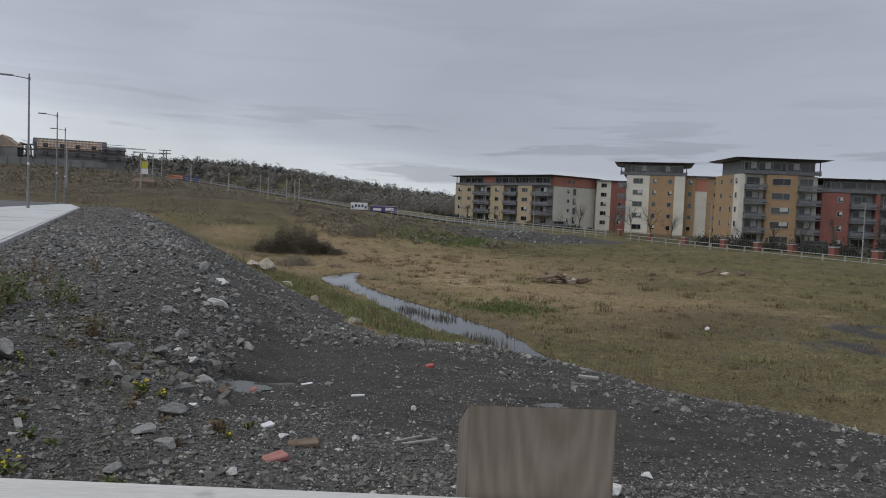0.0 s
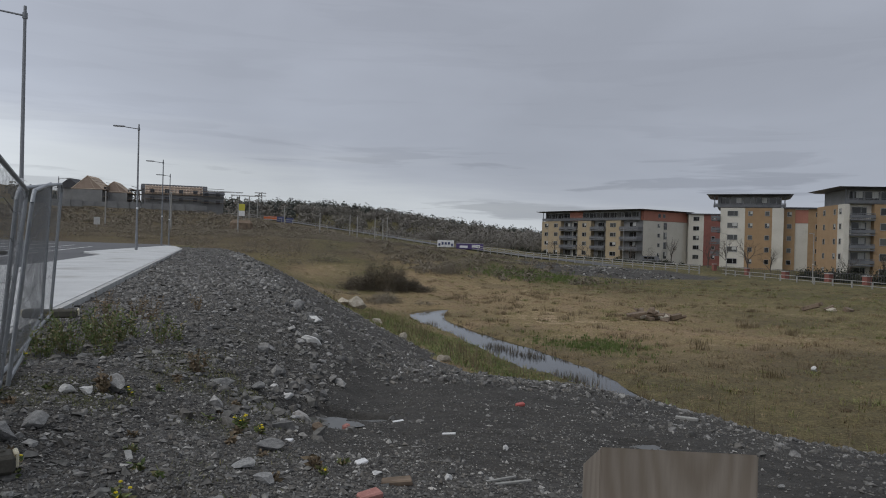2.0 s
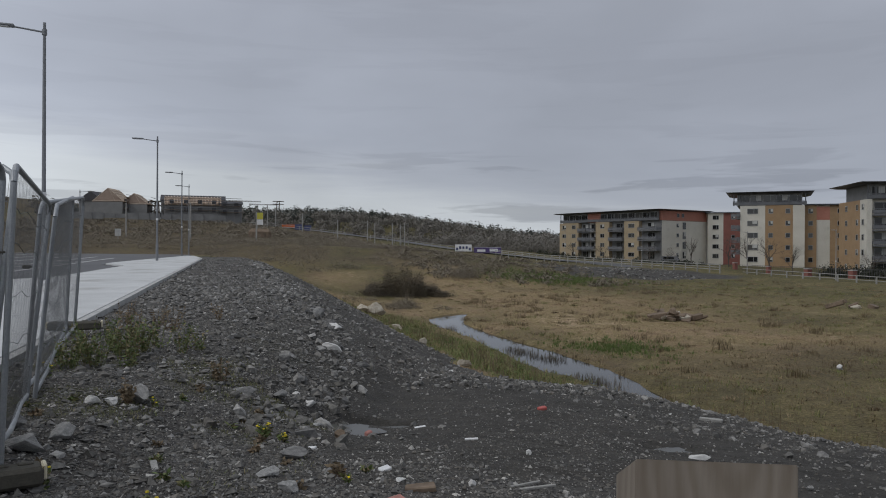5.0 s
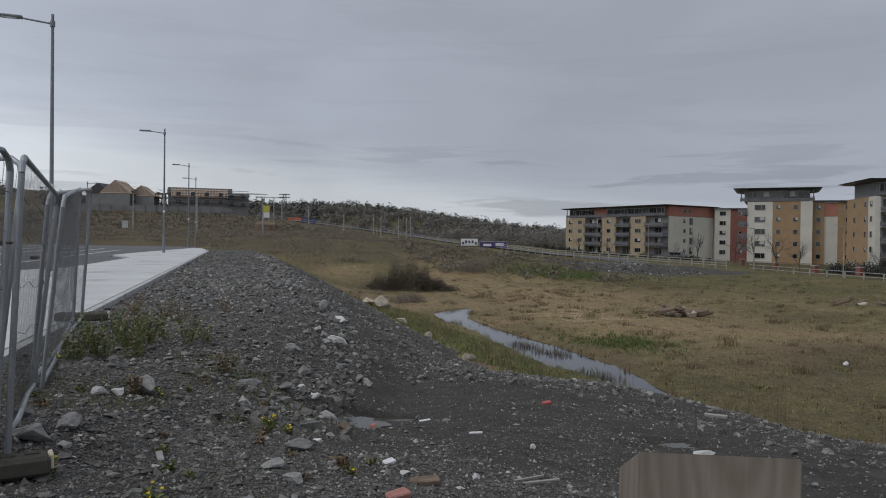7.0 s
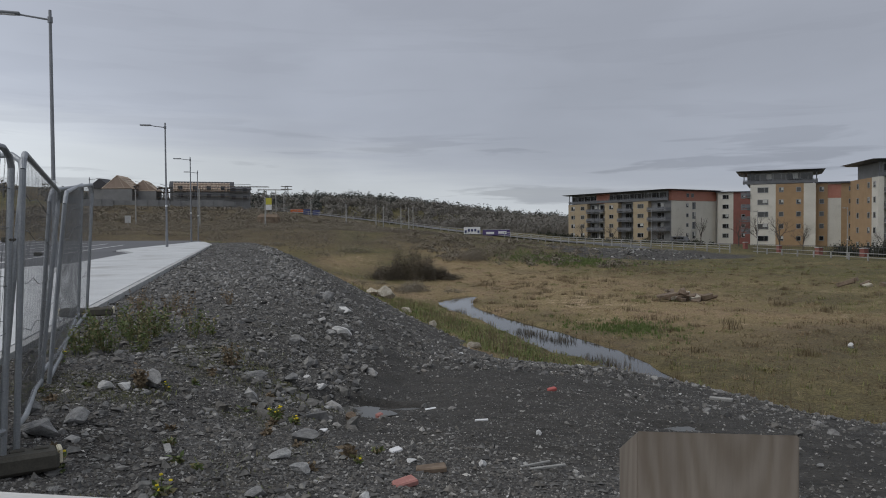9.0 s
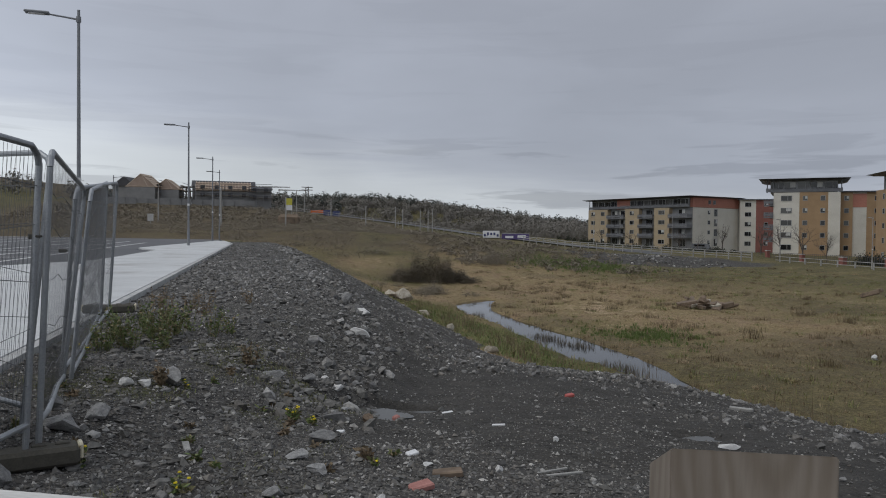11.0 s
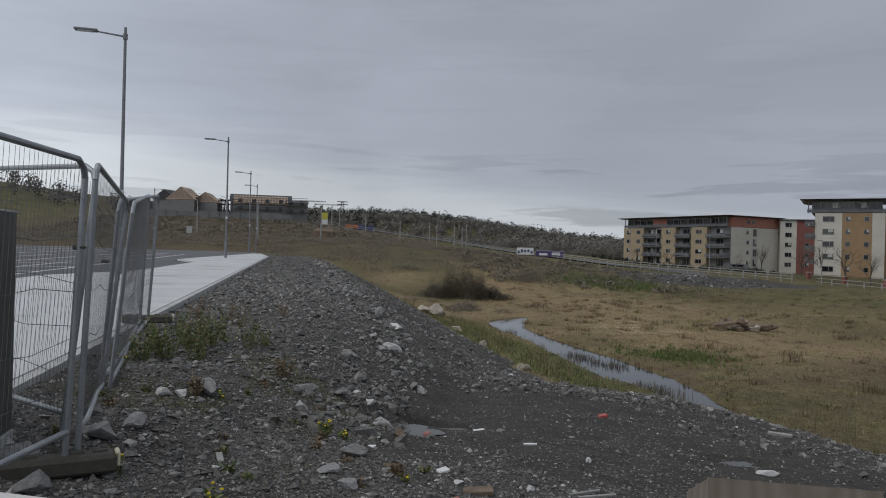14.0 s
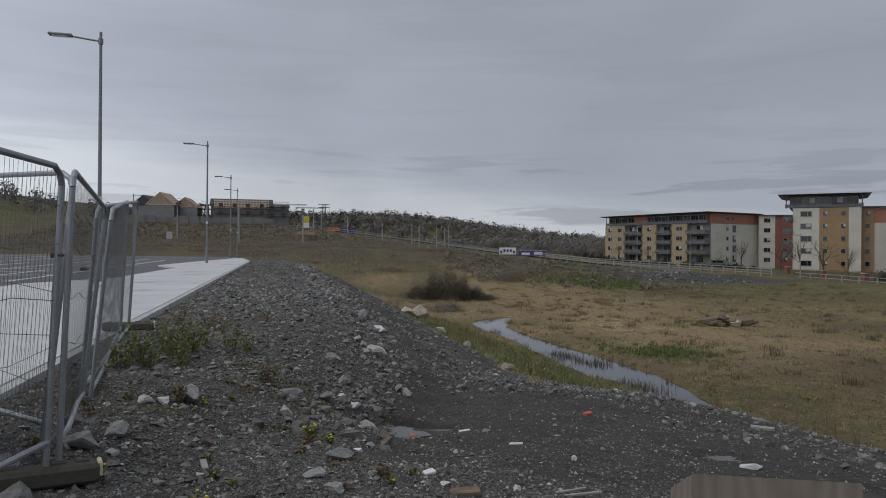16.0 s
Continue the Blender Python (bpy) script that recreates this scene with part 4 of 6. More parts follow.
def balcony(parent, m, u0, u1, v, z, deep):
    w = u1 - u0
    bm = bmesh.new()
    box(bm, (u0 + u1) / 2, v - deep / 2, z - 0.1, w, deep, 0.22)
    b = part("balcony", bm, M_BALC, parent, "steel balcony", m)
    bm = bmesh.new()
    for s in range(int(w / 0.32) + 1):
        x = u0 + 0.04 + s * (w - 0.08) / int(w / 0.32)
        box(bm, x, v - deep + 0.04, z + 0.5, 0.035, 0.04, 1.0)
    box(bm, (u0 + u1) / 2, v - deep + 0.04, z + 1.03, w, 0.07, 0.08)
    box(bm, (u0 + u1) / 2, v - deep + 0.04, z + 0.55, w, 0.03, 0.55)
    for x in (u0 + 0.03, u1 - 0.03):
        box(bm, x, v - deep / 2, z + 1.03, 0.06, deep, 0.08)
        box(bm, x, v - deep / 2, z + 0.5, 0.04, deep, 0.7)
    part("railing", bm, M_BALC, b, "grey balcony railing")


def facade(root, m, bays, depth, floors, proud=0.0):
    """Bays along a front: (u0, u1, material, kind). Each is a wall of its own, with its windows or balconies."""
    top = floors * STOREY
    for u0, u1, mt, kind in bays:
        c, w = (u0 + u1) / 2, u1 - u0
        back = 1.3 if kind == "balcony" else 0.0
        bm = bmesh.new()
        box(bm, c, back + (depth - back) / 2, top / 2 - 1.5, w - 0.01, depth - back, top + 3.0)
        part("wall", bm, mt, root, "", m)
        for f in range(floors):
            z = f * STOREY + 1.45
            if kind == "wide":
                window(root, m, c, -0.02, z, (2.3, 1.25))
            elif kind == "strip":
                window(root, m, c - w * 0.03, -0.02, z, (3.6, 1.35))
            elif kind == "small":
                window(root, m, u0 + w * 0.2, -0.02, z, (1.0, 1.1))
                window(root, m, u0 + w * 0.82, -0.02, z, (1.0, 1.1))
            elif kind == "one":
                window(root, m, c, -0.02, z, (1.0, 1.1))
            elif kind == "mid":
                window(root, m, c, -0.02, z, (1.7, 1.25))
            elif kind == "balcony":
                window(root, m, c, back - 0.02, z - 0.2, (2.6, 2.1))
                if f > 0:
                    balcony(root, m, u0 + 0.05, u1 - 0.05, back, f * STOREY, back + 0.7)
            elif kind == "stair":
                window(root, m, c, -0.02, f * STOREY + 1.4, (1.4, 2.0))


def penthouse(root, m, u0, u1, depth, z0, over, salmon=(), set_back=0.9, tilt=0.0, height=STOREY):
    """A glazed set-back top storey under a thin wide roof; salmon gives the stretches of coloured panel."""
    w = u1 - u0
    bm = bmesh.new()
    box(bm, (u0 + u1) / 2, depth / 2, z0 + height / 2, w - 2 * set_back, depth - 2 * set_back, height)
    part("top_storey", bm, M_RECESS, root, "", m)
    k = max(2, int((w - 2 * set_back) / 2.6))
    for i in range(k):
        u = u0 + set_back + (i + 0.5) * (w - 2 * set_back) / k
        if any(a <= u <= b for a, b in salmon):
            bm = bmesh.new()
            box(bm, u, set_back - 0.06, z0 + height / 2, (w - 2 * set_back) / k, 0.1, height)
            part("panel", bm, M_SALMON, root, "salmon cladding panel", m)
        else:
            window(root, m, u, set_back - 0.04, z0 + height * 0.5, (2.6, 2.1))
    bm = bmesh.new()
    n = max(3, int(w / 0.7))
    for i in range(n + 1):
        box(bm, u0 + 0.1 + i * (w - 0.2) / n, 0.1, z0 + 0.5, 0.04, 0.04, 1.0)
    box(bm, (u0 + u1) / 2, 0.1, z0 + 1.02, w, 0.07, 0.07)
    box(bm, (u0 + u1) / 2, 0.1, z0 + 0.5, w, 0.02, 0.7)
    part("railing", bm, M_BALC, root, "grey terrace railing", m)
    for u in (u0 + 0.25, u0 + 1.6, u1 - 0.25):
        bm = bmesh.new()
        rod(bm, (u, 0.25, z0), (u, 0.25, z0 + height), 0.11, 0.11, 8)
        part("column", bm, M_BALC, root, "", m)
    bm = bmesh.new()
    g = box(bm, (u0 + u1) / 2, depth / 2, z0 + height + 0.16, w + 2 * over, depth + 2 * over, 0.32)
    for v in g["verts"]:
        if v.co.z < z0 + height + 0.1:
            v.co.x += 0.7 * over * (1 if v.co.x < (u0 + u1) / 2 else -1)
            v.co.y += 0.7 * over * (1 if v.co.y < depth / 2 else -1)
        v.co.z += tilt * (v.co.x - (u0 + u1) / 2)
    roof = part("roof", bm, M_ROOF, root, "thin overhanging dark roof", m)
    for u in (u0 + w * 0.5, u0 + w * 0.62, u0 + w * 0.8):
        bm = bmesh.new()
        box(bm, u, depth * 0.4, z0 + height + 0.55, 0.45, 0.45, 0.6)
        part("roof_vent", bm, M_BLOCK, roof)


def front_frame(p_left, p_right, z):
    d = Vector((p_right[0] - p_left[0], p_right[1] - p_left[1], 0)).normalized()
    return Matrix.Translation((p_left[0], p_left[1], z)) @ Matrix.Rotation(math.atan2(d.y, d.x), 4, "Z")


# long low block: yellow brick front, cream end
low = tagged(new("apartment_building"), "long yellow brick apartment block with balconies and overhanging roof", "building")
mA = front_frame((100.6, 215.2), (112.3, 177.0), -1.7)
mid = M_YBRICK
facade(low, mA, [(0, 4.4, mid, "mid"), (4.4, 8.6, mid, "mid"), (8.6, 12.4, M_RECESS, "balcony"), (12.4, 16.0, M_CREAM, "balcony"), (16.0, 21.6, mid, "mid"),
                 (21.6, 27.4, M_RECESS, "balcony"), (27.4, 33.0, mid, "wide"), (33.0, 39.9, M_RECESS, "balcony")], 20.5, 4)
penthouse(low, mA, 0, 39.9, 20.5, 4 * STOREY, 1.6, salmon=((11.5, 16.5),))
mA2 = mA @ pose(39.98, 0.0, 0, 0, 0, 90)
facade(low, mA2, [(1.5, 7.0, M_CREAM, "plain"), (7.0, 8.9, M_CREAM, "one"), (8.9, 12.6, M_CREAM, "stair"), (12.6, 20.4, M_CREAM, "plain")], 0.9, 4)
bm = bmesh.new()
box(bm, 11.0, 0.5, 4.5 * STOREY, 19.0, 1.2, STOREY - 0.1)
part("panel", bm, M_SALMON, low, "salmon clad top storey", mA2)
for u in (8.0, 10.0):
    window(low, mA2, u, -0.14, 4.55 * STOREY, (1.0, 1.1))

# tall block with a cream, ochre, cream front
tall = tagged(new("apartment_building"), "tall cream and ochre apartment block with a wide dark roof", "building")
mB = front_frame((112.4, 143.4), (122.6, 134.8), -2.3)
facade(tall, mB, [(0, 5.3, M_CREAM, "wide"), (5.3, 11.0, M_OBRICK, "small"), (11.0, 13.4, M_CREAM, "plain")], 15, 5)
penthouse(tall, mB, -1.6, 13.8, 15, 5 * STOREY, 1.5, salmon=((4.0, 6.0),))
mB2 = mB @ pose(-0.08, 15, 0, 0, 0, -90)
facade(tall, mB2, [(0, 8.0, M_OBRICK, "one"), (8.0, 14.6, M_RECESS, "balcony")], 1.6, 5)
for f in range(1, 5):
    balcony(tall, mB, -2.0, -0.02, 1.5, f * STOREY, 2.0)
facade(tall, mB @ pose(13.45, 2.2, 0), [(0, 2.4, M_OBRICK, "one")], 11, 5)

wing = tagged(new("apartment_building"), "lower cream and ochre apartment wing with salmon top", "building")
mW = front_frame((124.6, 136.2), (132.2, 131.0), -2.3)
facade(wing, mW, [(0, 4.6, M_CREAM, "plain"), (4.6, 8.6, M_OBRICK, "one")], 12, 5)
bm = bmesh.new()
box(bm, 2.3, 0.15, 4.35 * STOREY, 4.6, 0.4, 1.1 * STOREY)
part("panel", bm, M_SALMON, wing, "salmon cladding panel", mW)
bm = bmesh.new()
box(bm, 4.3, 6, 5 * STOREY + 0.15, 9.8, 13.2, 0.3)
part("roof", bm, M_ROOF, wing, "", mW)

# broad block with balconies
broad = tagged(new("apartment_building"), "broad ochre and cream apartment block with stacked balconies", "building")
mC = front_frame((108.9, 104.9), (122.8, 98.4), -3.2)
facade(broad, mC, [(0, 0.9, M_CREAM, "plain"), (0.9, 5.1, M_CREAM, "balcony"), (5.1, 11.0, M_OBRICK, "strip"), (11.0, 15.4, M_CREAM, "balcony")], 13, 5)
penthouse(broad, mC, 0, 15.4, 13, 5 * STOREY, 1.5)
mC2 = mC @ pose(-0.08, 13, 0, 0, 0, -90)
facade(broad, mC2, [(0, 7.6, M_OBRICK, "one"), (7.6, 10.2, M_OBRICK, "one"), (10.2, 12.9, M_CREAM, "one")], 1.0, 5)

# red brick block
redb = tagged(new("apartment_building"), "red brick apartment block with recessed glazed balconies", "building")
mD = front_frame((123.6, 98.6), (142.0, 88.5), -3.4)
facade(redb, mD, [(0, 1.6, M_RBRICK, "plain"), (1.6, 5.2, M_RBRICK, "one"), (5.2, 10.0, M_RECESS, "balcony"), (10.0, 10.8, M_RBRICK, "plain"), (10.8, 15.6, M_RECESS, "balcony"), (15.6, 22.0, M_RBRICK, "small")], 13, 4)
penthouse(redb, mD, 0, 22, 13, 4 * STOREY, 0.8, height=2.4)

# small blocks between
back = tagged(new("apartment_building"), "distant red and cream apartment block between taller blocks", "building")
mE = front_frame((131.0, 181.0), (146.5, 172.5), -2.0)
facade(back, mE, [(0, 4.2, M_CREAM, "mid"), (4.2, 9.5, M_RBRICK, "one"), (9.5, 17.5, M_CREAM, "mid")], 11, 5)
bm = bmesh.new()
box(bm, 8.7, 5.5, 5 * STOREY + 0.12, 18.4, 12, 0.24)
part("roof", bm, M_ROOF, back, "", mE)

# boundary: brick piers, railings and low wall
for i, yy in enumerate((64.5, 71.2, 78.3, 85.9, 92.9, 100.6, 110.7, 121.0, 131.0)):
    z = land_at(101.5, yy)
    pr = tagged(new("brick_pier"), "red brick boundary pier with a concrete cap", "pier", "boundary piers")
    bm = bmesh.new()
    box(bm, 0, 0, 0.4, 1.0 if yy < 115 else 0.7, 1.0 if yy < 115 else 0.7, 1.9)
    part("shaft", bm, M_RBRICK, pr)
    bm = bmesh.new()
    box(bm, 0, 0, 1.40, 1.12 if yy < 115 else 0.8, 1.12 if yy < 115 else 0.8, 0.12)
    part("cap", bm, M_BLOCK, pr)
    pr.matrix_basis = pose(101.5, yy, z)
wl = tagged(new("boundary_wall"), "low red brick wall topped by dark railings", "wall")
bm = bmesh.new()
box(bm, 101.6, 100, -4.8, 0.35, 84, 1.2)
part("wall", bm, M_RBRICK, wl)
bm = bmesh.new()
for i in range(168):
    box(bm, 101.6, 58.3 + i * 0.5, -3.0, 0.05, 0.05, 2.4)
box(bm, 101.6, 100, -1.8, 0.05, 84, 0.06)
part("railing", bm, M_FRAME, wl, "dark upright railings")


# ---- timber rail fence along the far road ----
def far_fence(y_a, y_b, material, label, rails, gap, off, hgt, thick=0.06):
    root = new("road_fence")
    ys = np.arange(y_a, y_b, gap)
    for a, c in zip(ys, ys[1:]):
        xa, xc = float(edge_x(a)) + off, float(edge_x(c)) + off
        za_, zc = float(edge_z(a)), float(edge_z(c))
        bm = bmesh.new()
        box(bm, xa, a, za_ + hgt / 2 - 0.15, 0.16, 0.16, hgt + 0.3)
        part("post", bm, material, root)
        bm = bmesh.new()
        for r in range(rails):
            z = hgt * (0.35 + 0.6 * r / max(1, rails - 1))
            rod(bm, (xa, a, za_ + z), (xc, c, zc + z), thick, thick, 4)
        part("rail", bm, material, root)
    return tagged(root, label, "fence")


far_fence(108, 172, M_PALE, "pale timber post and rail fence along the road", 3, 2.4, 0.4, 1.35)
far_fence(34, 106, M_PALE, "weathered pale timber rail fence beside the grass slope", 2, 3.0, 0.6, 0.95, 0.05)
far_fence(182, 238, M_PALE, "pale grey road safety barrier along the descending road", 2, 4.0, 0.5, 1.3, 0.05)
far_fence(240, 300, M_PALE, "pale road barrier on the hillside", 2, 5.0, 0.5, 1.2)

# ---- far poles, signs, vehicles and site things ----
def bare_pole(x, y, h, label="pale bare pole standing in the scrub"):
    root = tagged(new("pole"), label, "pole", "bare poles")
    bm = bmesh.new()
    rod(bm, (0, 0, -0.3), (0, 0, h), 0.16, 0.12, 8)
    part("shaft", bm, M_PALE, root)
    bm = bmesh.new()
    rod(bm, (0, 0, h), (0, 0, h + 0.12), 0.15, 0.13, 8)
    part("cap", bm, M_BLOCK, root)
    root.matrix_basis = pose(x, y, land_at(x, y))


for x, y, h in ((-22, 168.6, 7.2), (4.4, 150, 5.8), (24.4, 178.4, 5.2), (36.5, 205, 6.4), (38.8, 206, 6.2), (43.5, 204, 6.5), (46.0, 205, 6.2), (47.5, 206, 6.4), (10, 230, 7.5), (21, 235, 6.5), (-7.5, 140, 7.0), (-5.8, 250, 7.0), (14, 260, 7.5)):
    bare_pole(x, y, h)

sg = tagged(new("site_sign"), "yellow site sign on a white board by the track", "sign")
bm = bmesh.new()
box(bm, 0, 0, 3.0, 1.4, 0.15, 1.5)
part("board", bm, M_SIGN, sg)
bm = bmesh.new()
box(bm, 0, 0, 1.6, 1.4, 0.14, 1.2)
part("lower_board", bm, M_WHITE, sg, "white lower panel")
for s in (-1, 1):
    bm = bmesh.new()
    box(bm, s * 0.5, 0.14, 1.8, 0.12, 0.12, 3.8)
    part("leg", bm, M_PALE, sg)
sg.matrix_basis = pose(5.8, 172, land_at(5.8, 172) + 2.0, 0, 0, -5)
bm = bmesh.new()
box(bm, 5.8, 172, land_at(5.8, 172) + 0.6, 5, 3, 3.0, bevel=0.7)
tagged(part("spoil_heap", bm, M_DEBRIS), "heap of dug earth under the sign", "heap")

# small notice board on two legs in the scrub
nb = tagged(new("notice_board"), "small pale notice board on a post", "sign")
bm = bmesh.new()
box(bm, 0, 0, 1.5, 1.1, 0.08, 1.4)
part("board", bm, M_BLOCK, nb)
bm = bmesh.new()
box(bm, 0, 0.07, 0.7, 0.1, 0.06, 1.8)
part("leg", bm, M_PALE, nb)
nb.matrix_basis = pose(-21.0, 150, land_at(-21, 150), 0, 0, -8)


def container(name, x, y, z, w, h, d, rz, mt, label, bars):
    root = tagged(new(name), label, "container")
    bm = bmesh.new()
    box(bm, 0, 0, h / 2, w, d, h, bevel=0.04)
    part("body", bm, mt, root)
    r = random.Random(int(w * 10 + x))
    for i in range(bars):
        bm = bmesh.new()
        box(bm, -w / 2 + (i + 0.6) * w / (bars + 0.2), -d / 2 - 0.02, h * r.uniform(0.35, 0.65), w / bars * 0.6, 0.04, h * r.uniform(0.25, 0.5))
        part("marking", bm, M_BLUE if mt is M_WHITE else M_WHITE, root)
    bm = bmesh.new()
    box(bm, 0, 0, h + 0.05, w * 0.98, d * 0.96, 0.12)
    part("roof", bm, M_BLOCK, root)
    root.matrix_basis = pose(x, y, z, 0, 0, rz)


container("site_container", 57.6, 181.6, land_at(57.6, 181.6) + 0.02, 4.3, 1.75, 2.2, -18, M_WHITE, "white site container with blue markings beside the road", 5)
container("site_container", 63.5, 179.6, land_at(63.5, 179.6) + 0.02, 7.0, 1.6, 2.2, -18, M_PURPLE, "purple site container standing by the road", 2)


def van(x, y, z, rz, mt, label):
    root = tagged(new("van"), label, "van")
    bm = bmesh.new()
    g = box(bm, 0, 0, 1.25, 5.0, 1.9, 1.7)
    for v in g["verts"]:
        if v.co.z > 1.5 and v.co.x > 0:
            v.co.x -= 1.1
    bmesh.ops.bevel(bm, geom=list(bm.edges), offset=0.12, segments=2, affect="EDGES")
    part("body", bm, mt, root)
    for s in (-1, 1):
        bm = bmesh.new()
        box(bm, -0.3, s * 0.95, 1.65, 3.0, 0.03, 0.5)
        part("side_window", bm, M_GLASS, root)
        for wx in (-1.6, 1.6):
            bm = bmesh.new()
            rod(bm, (wx, s * 0.72, 0.34), (wx, s * 0.96, 0.34), 0.34, 0.34, 16)
            w = part("wheel", bm, M_RUBBER, root)
            bm = bmesh.new()
            rod(bm, (wx, s * 0.94, 0.34), (wx, s * 0.98, 0.34), 0.18, 0.18, 12)
            part("rim", bm, M_GALV, w)
    root.matrix_basis = pose(x, y, z, 0, 0, rz)


van(112.5, 90.0, land_at(112.5, 90.0), -30, M_ROOF, "dark parked car in front of the red block")
van(110.5, 168.0, land_at(110.5, 168.0), -60, M_BALC, "grey van parked by the long block")

# orange barrier and blue hoarding on the upper road
ob_ = tagged(new("road_barrier"), "orange plastic road barrier on the hillside road", "barrier")
bm = bmesh.new()
box(bm, 0, 0, 0.6, 4.5, 0.5, 1.2, bevel=0.1)
part("body", bm, M_ORANGE, ob_)
bm = bmesh.new()
box(bm, 0, 0, 0.1, 4.5, 0.8, 0.2)
part("base", bm, M_BLOCK, ob_)
ob_.matrix_basis = pose(19, 268, land_at(19, 268) + 0.2)
hd = tagged(new("hoarding"), "dark blue hoarding panels along the upper road", "hoarding")
for i in range(2):
    bm = bmesh.new()
    box(bm, 22 + i * 3.0, 262 - i * 2.6, land_at(22 + i * 3, 262 - i * 2.6) + 0.9, 3.0, 0.12, 2.0, rz=radians(-41))
    part("panel", bm, M_BLUE, hd)

# ---- houses being built on the hill ----
def house(x, y, z, w, d, h, rise, rz, roofed, label):
    root = tagged(new("house"), label, "house", "houses being built")
    bm = bmesh.new()
    box(bm, 0, 0, h / 2 - 2.5, w, d, h + 5)
    part("wall", bm, M_RECESS, root)
    ov = 0.4
    if roofed:
        bm = bmesh.new()
        v = [bm.verts.new(p) for p in ((-w / 2 - ov, -d / 2 - ov, h), (w / 2 + ov, -d / 2 - ov, h), (w / 2 + ov, d / 2 + ov, h), (-w / 2 - ov, d / 2 + ov, h), (-w / 2 - ov, 0, h + rise), (w / 2 + ov, 0, h + rise))]
        for f in ((0, 1, 5, 4), (2, 3, 4, 5), (0, 4, 3), (1, 2, 5), (3, 2, 1, 0)):
            bm.faces.new([v[i] for i in f])
        part("roof", bm, M_SLATE, root, "dark slate roof")
    else:
        bm = bmesh.new()
        v = [bm.verts.new(q) for q in ((-w / 2, -d / 2 - ov, h - 0.15), (w / 2, -d / 2 - ov, h - 0.15), (w / 2, d / 2 + ov, h - 0.15), (-w / 2, d / 2 + ov, h - 0.15), (-w / 2, 0, h + rise - 0.15), (w / 2, 0, h + rise - 0.15))]
        for f in ((0, 1, 5, 4), (2, 3, 4, 5), (0, 4, 3), (1, 2, 5), (3, 2, 1, 0)):
            bm.faces.new([v[i] for i in f])
        part("roof", bm, M_SHEATH, root, "pinkish timber roof sheathing")
        n = max(5, int(w / 0.9))
        for i in range(n + 1):
            bx = -w / 2 + i * w / n
            bm = bmesh.new()
            rod(bm, (bx, -d / 2 - ov, h), (bx, 0, h + rise), 0.13, 0.13, 4)
            rod(bm, (bx, d / 2 + ov, h), (bx, 0, h + rise), 0.13, 0.13, 4)
            rod(bm, (bx, -d / 2, h + 0.1), (bx, d / 2, h + 0.1), 0.11, 0.11, 4)
            rod(bm, (bx, -d / 4, h), (bx, 0, h + rise), 0.09, 0.09, 4)
            part("rafter", bm, M_PINE, root, "bare pine roof truss")
        bm = bmesh.new()
        for k in range(5):
            rod(bm, (-w / 2, -d / 2 * (1 - k / 5) - 0.15, h + rise * k / 5 + 0.15), (w / 2, -d / 2 * (1 - k / 5) - 0.15, h + rise * k / 5 + 0.15), 0.1, 0.1, 4)
        part("batten", bm, M_PINE, root)
    for i in range(max(2, int(w / 4))):
        for f in range(2):
            bm = bmesh.new()
            box(bm, -w / 2 + (i + 0.5) * w / max(2, int(w / 4)), -d / 2 - 0.03, 1.2 + f * 2.4, 1.3, 0.1, 1.2)
            part("window", bm, M_FRAME, root, "unglazed window opening")
    # scaffold
    for i in range(int(w / 2.2) + 1):
        bm = bmesh.new()
        rod(bm, (-w / 2 + i * 2.2, -d / 2 - 1.2, -4), (-w / 2 + i * 2.2, -d / 2 - 1.2, h + 1), 0.05, 0.05, 4)
        part("scaffold_pole", bm, M_BALC, root, "upright scaffold pole")
    for f in (1.8, 3.8, 5.4):
        bm = bmesh.new()
        rod(bm, (-w / 2, -d / 2 - 1.2, f), (w / 2, -d / 2 - 1.2, f), 0.07, 0.07, 4)
        part("scaffold_rail", bm, M_BALC, root)
        bm = bmesh.new()
        box(bm, 0, -d / 2 - 0.7, f - 0.8, w, 0.9, 0.08)
        part("scaffold_board", bm, M_DEBRIS, root, "brown scaffold boards")
    root.matrix_basis = pose(x, y, z, 0, 0, rz)


house(-37.5, 258, 12.4, 9, 9, 3.2, 4.2, 78, False, "house under construction with bare pine trusses")
house(-30.5, 259, 11.8, 8, 8, 3.2, 3.4, 84, False, "half built house with a pine framed gable")
house(-43, 264, 12.6, 9, 8, 3.4, 3.2, 70, True, "grey house with a dark gabled roof on the hill")
house(-12.5, 250, 11.9, 17, 9, 2.6, 3.0, 2, False, "terrace under construction with pine roof frames")
house(-13, 262, 12.2, 20, 8, 4.2, 2.2, 2, True, "dark roofed terrace behind the new roof frames")
house(-1.0, 251, 11.4, 7, 9, 3.8, 1.0, 2, True, "grey block house under construction")
wall_h = tagged(new("retaining_wall"), "long pale concrete wall below the houses", "wall")
for i in range(14):
    bm = bmesh.new()
    box(bm, -43 + i * 3.0, 226 + 0.3 * i, land_at(-43 + i * 3.0, 226) + 1.0 + 0.9, 2.95, 0.4, 1.9 if i % 5 < 3 else 1.3)
    part("panel", bm, M_RECESS, wall_h)

